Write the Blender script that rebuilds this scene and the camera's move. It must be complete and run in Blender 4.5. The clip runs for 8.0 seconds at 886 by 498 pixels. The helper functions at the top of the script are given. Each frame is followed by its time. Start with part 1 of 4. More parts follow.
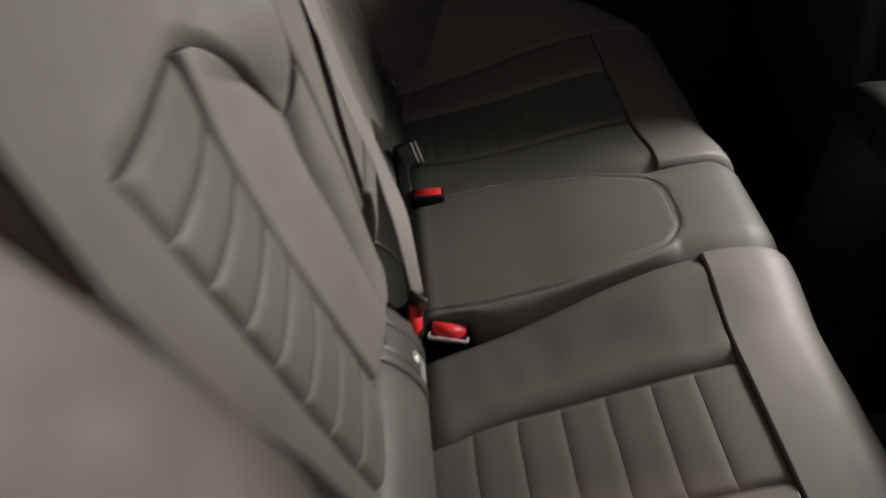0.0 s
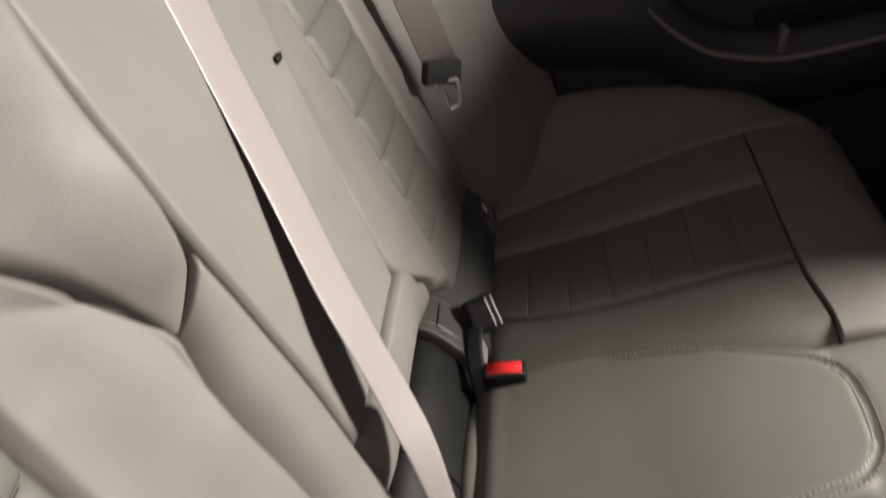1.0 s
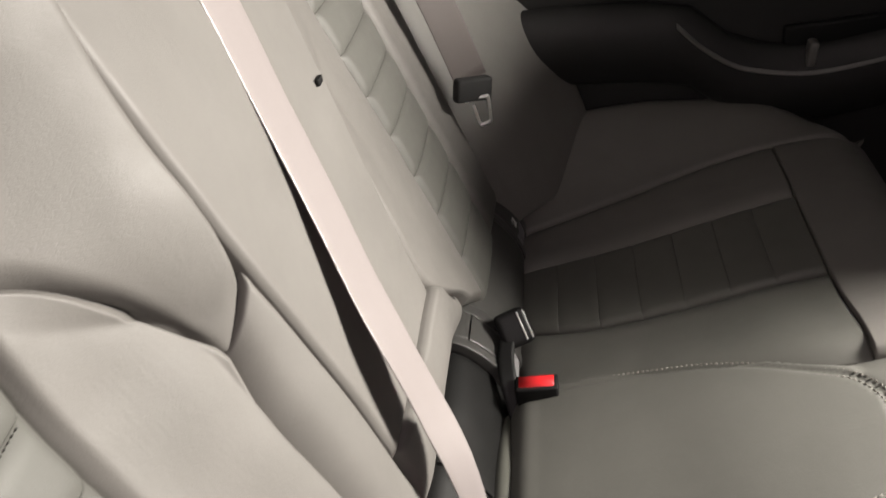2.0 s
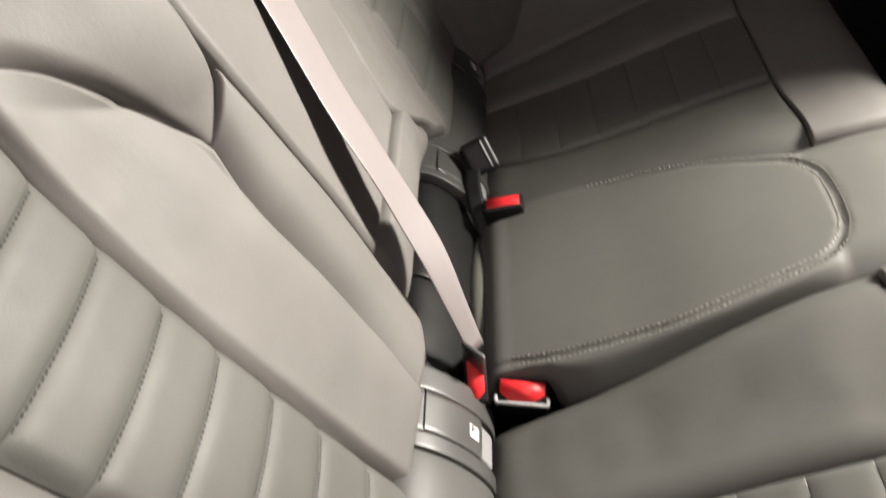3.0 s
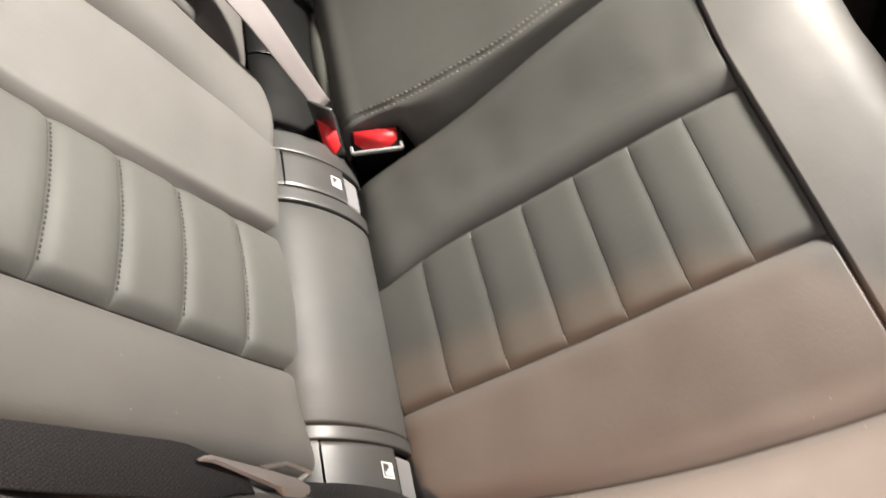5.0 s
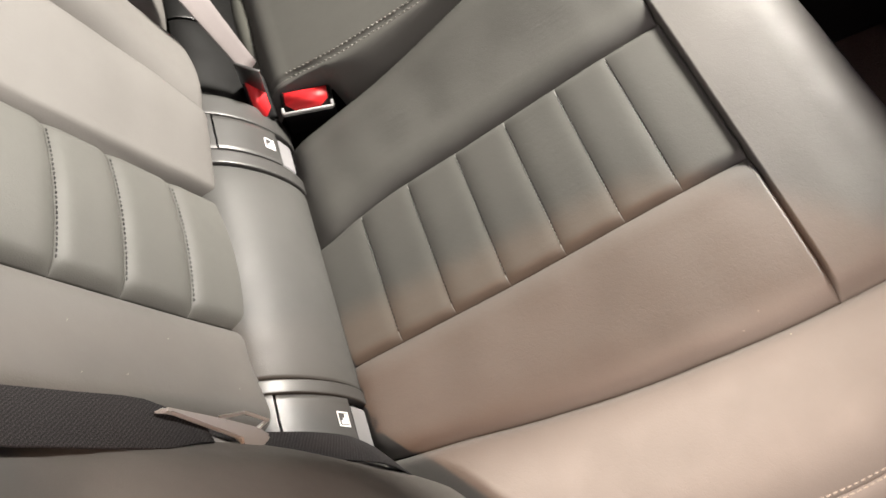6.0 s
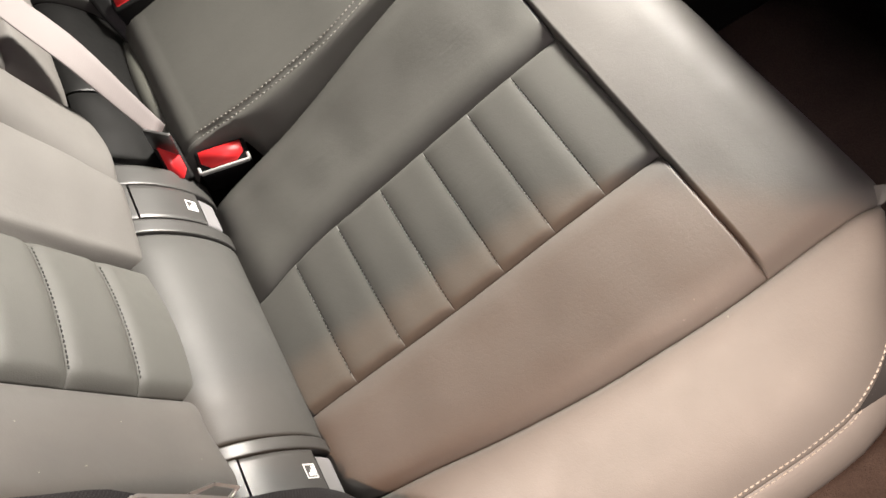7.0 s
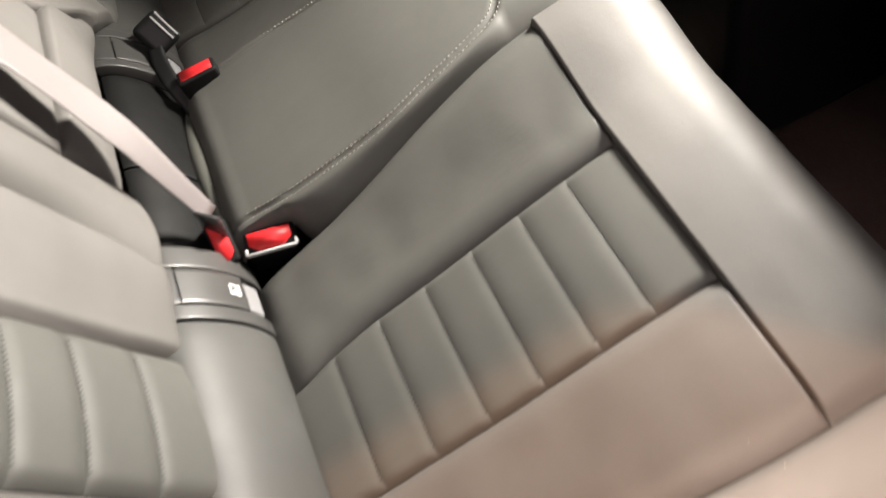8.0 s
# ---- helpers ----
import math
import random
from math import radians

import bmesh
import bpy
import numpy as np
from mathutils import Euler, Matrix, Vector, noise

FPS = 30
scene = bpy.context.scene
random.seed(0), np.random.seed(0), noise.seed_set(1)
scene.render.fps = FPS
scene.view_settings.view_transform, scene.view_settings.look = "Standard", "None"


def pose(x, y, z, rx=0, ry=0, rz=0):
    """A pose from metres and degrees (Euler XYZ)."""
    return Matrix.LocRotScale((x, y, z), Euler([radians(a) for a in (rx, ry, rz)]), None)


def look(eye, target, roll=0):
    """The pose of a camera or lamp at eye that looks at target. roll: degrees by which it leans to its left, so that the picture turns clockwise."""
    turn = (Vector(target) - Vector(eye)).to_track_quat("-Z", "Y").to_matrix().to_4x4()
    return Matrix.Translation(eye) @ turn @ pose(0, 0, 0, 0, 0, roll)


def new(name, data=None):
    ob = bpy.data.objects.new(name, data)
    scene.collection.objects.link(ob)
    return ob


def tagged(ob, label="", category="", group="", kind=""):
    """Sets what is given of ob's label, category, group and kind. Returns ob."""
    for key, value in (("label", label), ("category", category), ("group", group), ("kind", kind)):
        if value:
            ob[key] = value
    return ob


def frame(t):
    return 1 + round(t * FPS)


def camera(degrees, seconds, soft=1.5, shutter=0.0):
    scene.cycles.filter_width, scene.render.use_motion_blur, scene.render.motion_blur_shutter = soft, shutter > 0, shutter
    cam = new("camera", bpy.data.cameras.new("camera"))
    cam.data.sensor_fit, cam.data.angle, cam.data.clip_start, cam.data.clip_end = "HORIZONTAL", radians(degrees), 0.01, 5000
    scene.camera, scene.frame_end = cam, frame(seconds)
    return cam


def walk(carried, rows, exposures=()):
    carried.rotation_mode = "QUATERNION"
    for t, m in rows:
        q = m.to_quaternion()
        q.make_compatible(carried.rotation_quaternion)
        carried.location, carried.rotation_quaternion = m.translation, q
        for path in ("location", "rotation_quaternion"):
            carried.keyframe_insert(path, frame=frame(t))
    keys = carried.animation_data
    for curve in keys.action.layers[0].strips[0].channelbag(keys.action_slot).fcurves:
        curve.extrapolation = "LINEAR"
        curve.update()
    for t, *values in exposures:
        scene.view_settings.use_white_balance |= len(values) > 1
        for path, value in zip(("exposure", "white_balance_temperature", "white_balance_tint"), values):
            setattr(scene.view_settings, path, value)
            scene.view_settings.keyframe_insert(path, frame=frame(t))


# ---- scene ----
import functools

cam = camera(57.6, 8.0, shutter=0.6)
PATH = [
    (0, (0.002, -0.616, 0.755), (0.104, 0.847, -0.606), -1.6),
    (0.3, (0.076, -0.475, 0.685), (0.072, 0.956, -0.713), -5.8),
    (0.5, (0.108, -0.424, 0.64), (-0.05, 1.038, -0.715), -10.5),
    (1, (0.14, -0.312, 0.634), (-0.203, 1.273, -0.537), -12.6),
    (1.2, (0.145, -0.302, 0.642), (-0.217, 1.309, -0.486), -12.3),
    (2.3, (0.129, -0.344, 0.649), (-0.274, 1.226, -0.522), -14.2),
    (2.5, (0.13, -0.365, 0.641), (-0.264, 1.163, -0.588), -15.4),
    (3, (0.133, -0.405, 0.617), (-0.219, 1.034, -0.727), -17.9),
    (3.5, (0.142, -0.434, 0.603), (-0.175, 0.905, -0.848), -20.1),
    (4, (0.145, -0.453, 0.591), (-0.138, 0.802, -0.941), -22.1),
    (4.5, (0.154, -0.473, 0.585), (-0.092, 0.712, -1.008), -24.7),
    (5, (0.16, -0.496, 0.583), (-0.037, 0.617, -1.067), -26.7),
    (5.2, (0.163, -0.502, 0.581), (-0.019, 0.588, -1.086), -27.4),
    (6.3, (0.151, -0.517, 0.589), (0.109, 0.486, -1.14), -26.1),
    (6.5, (0.153, -0.515, 0.593), (0.137, 0.489, -1.137), -26.8),
    (7, (0.147, -0.509, 0.596), (0.26, 0.475, -1.141), -25.2),
    (7.5, (0.117, -0.499, 0.624), (0.257, 0.507, -1.099), -23.8),
    (7.7, (0.123, -0.5, 0.623), (0.26, 0.588, -1.05), -23.5),
    (8, (0.183, -0.465, 0.599), (0.221, 0.659, -1.055), -25.7),
]
EXPOSURES = [(0, -1.35), (0.2, -0.68), (0.4, -0.32), (0.6, -0.15), (1.0, -0.25), (1.2, -0.25), (2.3, 0.05), (3.5, 0.08), (5.2, 0.18), (6.3, 0.3), (8, 0.28)]
walk(cam, [(t, look(e, g, r)) for t, e, g, r in PATH], EXPOSURES)

# ---- world, lamps, exposure ----
world = bpy.data.worlds.new("garage_air")
scene.world = world
world.use_nodes = True
wbg = world.node_tree.nodes["Background"]
wbg.inputs["Color"].default_value = (1.0, 0.88, 0.95, 1)
wbg.inputs["Strength"].default_value = 0.030


def area_lamp(name, eye, target, size, power, color):
    data = bpy.data.lights.new(name, "AREA")
    data.shape, data.size, data.energy, data.color = "DISK", size, power, color
    ob = new(name, data)
    ob.matrix_world = look(eye, target)
    return ob


# the key light at the front of the cabin, its source unseen, and the warm hall lamp above the open door
area_lamp("cabin_lamp", (1.12, 0.33, 0.66), (0.0, 0.0, 0.15), 0.27, 71, (1.0, 0.935, 0.855))
area_lamp("warm_hall_lamp", (-0.40, -0.95, 2.90), (0.25, -0.35, 0.0), 0.06, 74, (1.0, 0.56, 0.34))
# second lamp added to brighten the cushion's outer panel, source unseen
area_lamp("outer_panel_fill", (-0.80, -0.63, 2.90), (0.25, -0.45, 0.0), 0.12, 190, (1.0, 0.855, 0.75))
# added pinkish fill with no known source, for the front roll
area_lamp("door_fill", (0.35, -1.28, 1.38), (0.35, -0.05, 0.05), 0.50, 9, (1.0, 0.83, 0.84))

# ---- materials ----


def nodes_of(name):
    m = bpy.data.materials.new(name)
    m.use_nodes = True
    nt = m.node_tree
    return m, nt, nt.nodes["Principled BSDF"]


def add(nt, kind, **inputs):
    n = nt.nodes.new(kind)
    for key, value in inputs.items():
        n.inputs[key].default_value = value
    return n


def leather(name, color, rough=0.42, grain=1100.0, bump=0.06, vary=0.10, coat=0.0, crease_bump=0.0):
    m, nt, b = nodes_of(name)
    L = nt.links
    co = add(nt, "ShaderNodeTexCoord")
    big = add(nt, "ShaderNodeTexNoise", Scale=7.0, Detail=5.0, Roughness=0.6)
    fine = add(nt, "ShaderNodeTexVoronoi", Scale=grain)
    mid = add(nt, "ShaderNodeTexNoise", Scale=160.0, Detail=4.0, Roughness=0.65)
    wear = add(nt, "ShaderNodeTexNoise", Scale=38.0, Detail=6.0, Roughness=0.7)
    for n in (big, fine, mid, wear):
        L.new(co.outputs["Object"], n.inputs["Vector"])
    ramp = add(nt, "ShaderNodeMapRange")
    ramp.inputs["From Min"].default_value, ramp.inputs["From Max"].default_value = 0.3, 0.7
    ramp.inputs["To Min"].default_value, ramp.inputs["To Max"].default_value = 1 - vary, 1 + vary
    L.new(big.outputs["Fac"], ramp.inputs["Value"])
    mul = nt.nodes.new("ShaderNodeVectorMath")
    mul.operation = "SCALE"
    mul.inputs[0].default_value = color
    L.new(ramp.outputs["Result"], mul.inputs["Scale"])
    L.new(mul.outputs["Vector"], b.inputs["Base Color"])
    rr = add(nt, "ShaderNodeMapRange")
    rr.inputs["From Min"].default_value, rr.inputs["From Max"].default_value = 0.3, 0.75
    rr.inputs["To Min"].default_value, rr.inputs["To Max"].default_value = rough - 0.05, rough + 0.08
    L.new(wear.outputs["Fac"], rr.inputs["Value"])
    L.new(rr.outputs["Result"], b.inputs["Roughness"])
    b1 = add(nt, "ShaderNodeBump", Strength=bump, Distance=0.0006)
    L.new(fine.outputs["Distance"], b1.inputs["Height"])
    b2 = add(nt, "ShaderNodeBump", Strength=bump * 0.5, Distance=0.0012)
    L.new(mid.outputs["Fac"], b2.inputs["Height"])
    L.new(b1.outputs["Normal"], b2.inputs["Normal"])
    pebble = nt.nodes.new("ShaderNodeTexVoronoi")
    pebble.feature = "DISTANCE_TO_EDGE"
    pebble.inputs["Scale"].default_value = 210.0
    warp = nt.nodes.new("ShaderNodeVectorMath")
    warp.operation = "MULTIPLY_ADD"
    L.new(mid.outputs["Color"], warp.inputs[0])
    warp.inputs[1].default_value = (0.006, 0.006, 0.006)
    L.new(co.outputs["Object"], warp.inputs[2])
    L.new(warp.outputs["Vector"], pebble.inputs["Vector"])
    flat = add(nt, "ShaderNodeMapRange")
    flat.inputs["From Max"].default_value = 0.10
    L.new(pebble.outputs["Distance"], flat.inputs["Value"])
    bp = add(nt, "ShaderNodeBump", Strength=bump * 0.7, Distance=0.0006)
    L.new(flat.outputs["Result"], bp.inputs["Height"])
    L.new(b2.outputs["Normal"], bp.inputs["Normal"])
    b2 = bp
    b3 = add(nt, "ShaderNodeBump", Strength=0.06, Distance=0.004)
    L.new(wear.outputs["Fac"], b3.inputs["Height"])
    L.new(b2.outputs["Normal"], b3.inputs["Normal"])
    # patches of fine stretch creases
    turn = nt.nodes.new("ShaderNodeMapping")
    turn.inputs["Rotation"].default_value, turn.inputs["Scale"].default_value = (0.3, 0.2, 0.75), (34.0, 300.0, 60.0)
    L.new(co.outputs["Object"], turn.inputs["Vector"])
    lines = add(nt, "ShaderNodeTexNoise", Scale=1.0, Detail=2.0, Roughness=0.5)
    L.new(turn.outputs["Vector"], lines.inputs["Vector"])
    patch = add(nt, "ShaderNodeTexNoise", Scale=11.0, Detail=2.0)
    L.new(co.outputs["Object"], patch.inputs["Vector"])
    where = add(nt, "ShaderNodeMapRange")
    where.inputs["From Min"].default_value, where.inputs["From Max"].default_value = 0.54, 0.70
    where.inputs["To Max"].default_value = crease_bump
    L.new(patch.outputs["Fac"], where.inputs["Value"])
    b4 = add(nt, "ShaderNodeBump", Distance=0.0012)
    L.new(where.outputs["Result"], b4.inputs["Strength"])
    L.new(lines.outputs["Fac"], b4.inputs["Height"])
    L.new(b3.outputs["Normal"], b4.inputs["Normal"])
    L.new(b4.outputs["Normal"], b.inputs["Normal"])
    b.inputs["Specular IOR Level"].default_value = 0.5 + coat
    return m


def plastic(name, color, rough=0.45, metal=0.0, bump=0.05, scale=900.0, spec=0.5):
    m, nt, b = nodes_of(name)
    L = nt.links
    co = add(nt, "ShaderNodeTexCoord")
    n1 = add(nt, "ShaderNodeTexNoise", Scale=scale, Detail=2.0)
    n2 = add(nt, "ShaderNodeTexNoise", Scale=22.0, Detail=5.0, Roughness=0.65)
    L.new(co.outputs["Object"], n1.inputs["Vector"])
    L.new(co.outputs["Object"], n2.inputs["Vector"])
    ramp = add(nt, "ShaderNodeMapRange")
    ramp.inputs["To Min"].default_value, ramp.inputs["To Max"].default_value = 0.9, 1.1
    L.new(n2.outputs["Fac"], ramp.inputs["Value"])
    mul = nt.nodes.new("ShaderNodeVectorMath")
    mul.operation = "SCALE"
    mul.inputs[0].default_value = color
    L.new(ramp.outputs["Result"], mul.inputs["Scale"])
    L.new(mul.outputs["Vector"], b.inputs["Base Color"])
    rr = add(nt, "ShaderNodeMapRange")
    rr.inputs["To Min"].default_value, rr.inputs["To Max"].default_value = max(rough - 0.08, 0.03), rough + 0.1
    L.new(n2.outputs["Fac"], rr.inputs["Value"])
    L.new(rr.outputs["Result"], b.inputs["Roughness"])
    b.inputs["Metallic"].default_value = metal
    b.inputs["Specular IOR Level"].default_value = spec
    b1 = add(nt, "ShaderNodeBump", Strength=bump, Distance=0.0005)
    L.new(n1.outputs["Fac"], b1.inputs["Height"])
    L.new(b1.outputs["Normal"], b.inputs["Normal"])
    return m


def webbing(name, color, rough=0.5, weave=0.05, fleck=0.0):
    m, nt, b = nodes_of(name)
    L = nt.links
    co = add(nt, "ShaderNodeTexCoord")
    w = nt.nodes.new("ShaderNodeTexWave")
    w.wave_type, w.bands_direction = "BANDS", "DIAGONAL"
    w.inputs["Scale"].default_value, w.inputs["Distortion"].default_value = 230.0, 0.8
    n = add(nt, "ShaderNodeTexNoise", Scale=1300.0, Detail=2.0, Roughness=0.7)
    L.new(co.outputs["UV"], w.inputs["Vector"])
    L.new(co.outputs["UV"], n.inputs["Vector"])
    mix = add(nt, "ShaderNodeMapRange")
    mix.inputs["To Min"].default_value, mix.inputs["To Max"].default_value = 1 - weave, 1 + weave
    L.new(w.outputs["Fac"], mix.inputs["Value"])
    mul = nt.nodes.new("ShaderNodeVectorMath")
    mul.operation = "SCALE"
    mul.inputs[0].default_value = color
    spot = add(nt, "ShaderNodeMapRange")
    spot.inputs["From Min"].default_value, spot.inputs["From Max"].default_value = 0.42, 0.68
    spot.inputs["To Min"].default_value, spot.inputs["To Max"].default_value = 1 - fleck * 0.5, 1 + fleck * 2.0
    L.new(n.outputs["Fac"], spot.inputs["Value"])
    both = nt.nodes.new("ShaderNodeMath")
    both.operation = "MULTIPLY"
    L.new(mix.outputs["Result"], both.inputs[0])
    L.new(spot.outputs["Result"], both.inputs[1])
    L.new(both.outputs[0], mul.inputs["Scale"])
    L.new(mul.outputs["Vector"], b.inputs["Base Color"])
    b.inputs["Roughness"].default_value = rough
    b.inputs["Specular IOR Level"].default_value = 0.75 if rough < 0.5 else 0.15
    bp = add(nt, "ShaderNodeBump", Strength=0.07, Distance=0.0004)
    L.new(w.outputs["Fac"], bp.inputs["Height"])
    L.new(bp.outputs["Normal"], b.inputs["Normal"])
    return m


def carpet(name, color):
    m, nt, b = nodes_of(name)
    L = nt.links
    co = add(nt, "ShaderNodeTexCoord")
    n = add(nt, "ShaderNodeTexNoise", Scale=420.0, Detail=3.0, Roughness=0.8)
    n2 = add(nt, "ShaderNodeTexNoise", Scale=9.0, Detail=4.0)
    L.new(co.outputs["Object"], n.inputs["Vector"])
    L.new(co.outputs["Object"], n2.inputs["Vector"])
    sm = nt.nodes.new("ShaderNodeMath")
    sm.operation = "MULTIPLY_ADD"
    L.new(n.outputs["Fac"], sm.inputs[0])
    sm.inputs[1].default_value = 1.1
    L.new(n2.outputs["Fac"], sm.inputs[2])
    mul = nt.nodes.new("ShaderNodeVectorMath")
    mul.operation = "SCALE"
    mul.inputs[0].default_value = color
    L.new(sm.outputs[0], mul.inputs["Scale"])
    L.new(mul.outputs["Vector"], b.inputs["Base Color"])
    b.inputs["Roughness"].default_value = 0.95
    b.inputs["Specular IOR Level"].default_value = 0.1
    bp = add(nt, "ShaderNodeBump", Strength=0.9, Distance=0.003)
    L.new(n.outputs["Fac"], bp.inputs["Height"])
    L.new(bp.outputs["Normal"], b.inputs["Normal"])
    return m


LEATHER = leather("grey_leather", (0.113, 0.1075, 0.100), rough=0.58, coat=-0.08, vary=0.09, bump=0.09, crease_bump=0.14)
# insert leather; on cushion panels its darker, greener tone stands in for weaker light
LEATHER_INS_SHADE = leather("grey_leather_insert_shade", (0.081, 0.0802, 0.0725), rough=0.58, coat=-0.08, vary=0.09, bump=0.09, crease_bump=0.14)
TRIM = leather("grey_trim_cover", (0.056, 0.0555, 0.052), rough=0.47, grain=1500.0, bump=0.08, coat=-0.2)
BLACK = plastic("black_plastic", (0.006, 0.006, 0.006), 0.5, spec=0.22)
COVER = plastic("anchor_cover_plastic", (0.044, 0.0432, 0.041), 0.38)
RED = plastic("red_plastic", (0.60, 0.020, 0.024), 0.38, bump=0.02)
DARK_STEEL = plastic("dark_steel", (0.22, 0.22, 0.22), 0.38, metal=1.0, bump=0.03)
STEEL = plastic("steel", (0.75, 0.74, 0.73), 0.33, metal=1.0, bump=0.03)
SATIN = plastic("satin_grey_trim", (0.13, 0.125, 0.12), 0.4)
GREYP = plastic("grey_tongue_plastic", (0.34, 0.34, 0.335), 0.45)
# pale colour stands in for the hall light reflected by the door strip
PALE_REFLECTION = plastic("pale_reflection", (0.75, 0.66, 0.62), 0.3, bump=0.0)
WHITE = plastic("white_print", (0.85, 0.85, 0.83), 0.5, bump=0.0)
THREAD = plastic("grey_thread", (0.30, 0.28, 0.245), 0.6, bump=0.3, scale=2500)
# grey thread again, darkened for the dimmer light on the middle cushion
THREAD_SHADE = plastic("shaded_thread", (0.19, 0.18, 0.16), 0.7, bump=0.3, scale=2500)
THREAD_D = plastic("dark_thread", (0.024, 0.024, 0.022), 0.95, bump=0.3, scale=2500, spec=0.1)
BELT_M = webbing("grey_webbing", (0.190, 0.170, 0.167), 0.34, 0.05, 0.06)
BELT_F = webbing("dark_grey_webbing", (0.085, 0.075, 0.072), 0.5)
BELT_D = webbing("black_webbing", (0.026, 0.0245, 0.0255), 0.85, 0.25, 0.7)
CARPET = carpet("dark_carpet", (0.06, 0.043, 0.035))
DOORM = leather("black_door_vinyl", (0.0135, 0.0132, 0.013), rough=0.5, grain=900, coat=-0.05)
GLOSS = leather("glossy_leather", (0.075, 0.076, 0.066), rough=0.22, bump=0.03, coat=0.35)
RECESS = leather("black_leather", (0.005, 0.005, 0.005), rough=0.36, grain=900, coat=-0.2)
LIGHT_METAL = plastic("bright_zinc", (0.19, 0.187, 0.19), 0.45, bump=0.02)
# trim cover darkened for the belt and buckle shadows on the middle piece
SHADED_TRIM = leather("shaded_trim_cover", (0.007, 0.007, 0.0068), rough=0.42, grain=1500.0, bump=0.06, coat=-0.25)
FOAM = plastic("black_seat_shell", (0.012, 0.012, 0.012), 0.8)
# kept dark so the unseen roof throws less light back
ROOF_BLOCK = plastic("roof_light_block", (0.035, 0.034, 0.033), 0.9, bump=0.3, scale=500)

# ---- tools ----
YC = 0.165  # middle of the car


def smooth_curve(*pts):
    """A smooth function through points (a, b)."""
    xs, ys = np.array([p[0] for p in pts], float), np.array([p[1] for p in pts], float)
    d = np.diff(ys) / np.diff(xs)
    s = np.r_[d[0], np.where(d[1:] * d[:-1] > 0, 2 * d[1:] * d[:-1] / np.where(d[1:] + d[:-1] == 0, 1, d[1:] + d[:-1]), 0), d[-1]]

    def f(x):
        x = np.asarray(x, float)
        i = np.clip(np.searchsorted(xs, x) - 1, 0, len(xs) - 2)
        h = xs[i + 1] - xs[i]
        t = np.clip((x - xs[i]) / h, 0, 1)
        over = np.where(x < xs[0], (x - xs[0]) * s[0], np.where(x > xs[-1], (x - xs[-1]) * s[-1], 0))
        return ((2 * t**3 - 3 * t**2 + 1) * ys[i] + (t**3 - 2 * t**2 + t) * h * s[i] + (3 * t**2 - 2 * t**3) * ys[i + 1] + (t**3 - t**2) * h * s[i + 1]) + over

    return f


def step(x):
    x = np.clip(x, 0, 1)
    return x * x * (3 - 2 * x)


def mesh_part(name, verts, faces, material, parent=None, label="", mirror=False, flat=False, uvs=None):
    verts = np.array(verts, float).reshape(-1, 3)
    if mirror:
        verts[:, 1] = 2 * YC - verts[:, 1]
        faces = [tuple(reversed(f)) for f in faces]
    me = bpy.data.meshes.new(name)
    me.from_pydata(verts.tolist(), [], [tuple(int(i) for i in f) for f in faces])
    if uvs is not None:
        layer = me.uv_layers.new(name="UVMap")
        for lp in me.loops:
            layer.data[lp.index].uv = uvs[lp.vertex_index]
    me.validate()
    me.update()
    me.shade_flat() if flat else me.shade_smooth()
    me.materials.append(material)
    ob = new(name, me)
    if parent is not None:
        ob.parent = parent
    if label:
        ob["label"] = label
    return ob


def part(name, bm, material, parent=None, label="", smooth=True):
    me_v = [v.co[:] for v in bm.verts]
    bm.verts.index_update()
    me_f = [[v.index for v in f.verts] for f in bm.faces]
    bm.free()
    return mesh_part(name, me_v, me_f, material, parent, label, flat=not smooth)


def thing(name, label, category, group="", kind=""):
    return tagged(new(name), label, category, group, kind)


def ends(n):
    """Steps from 0 to 1, closer together towards both ends."""
    t = np.linspace(0, 1, n)
    return t - 0.75 * np.sin(2 * np.pi * t) / (2 * np.pi)


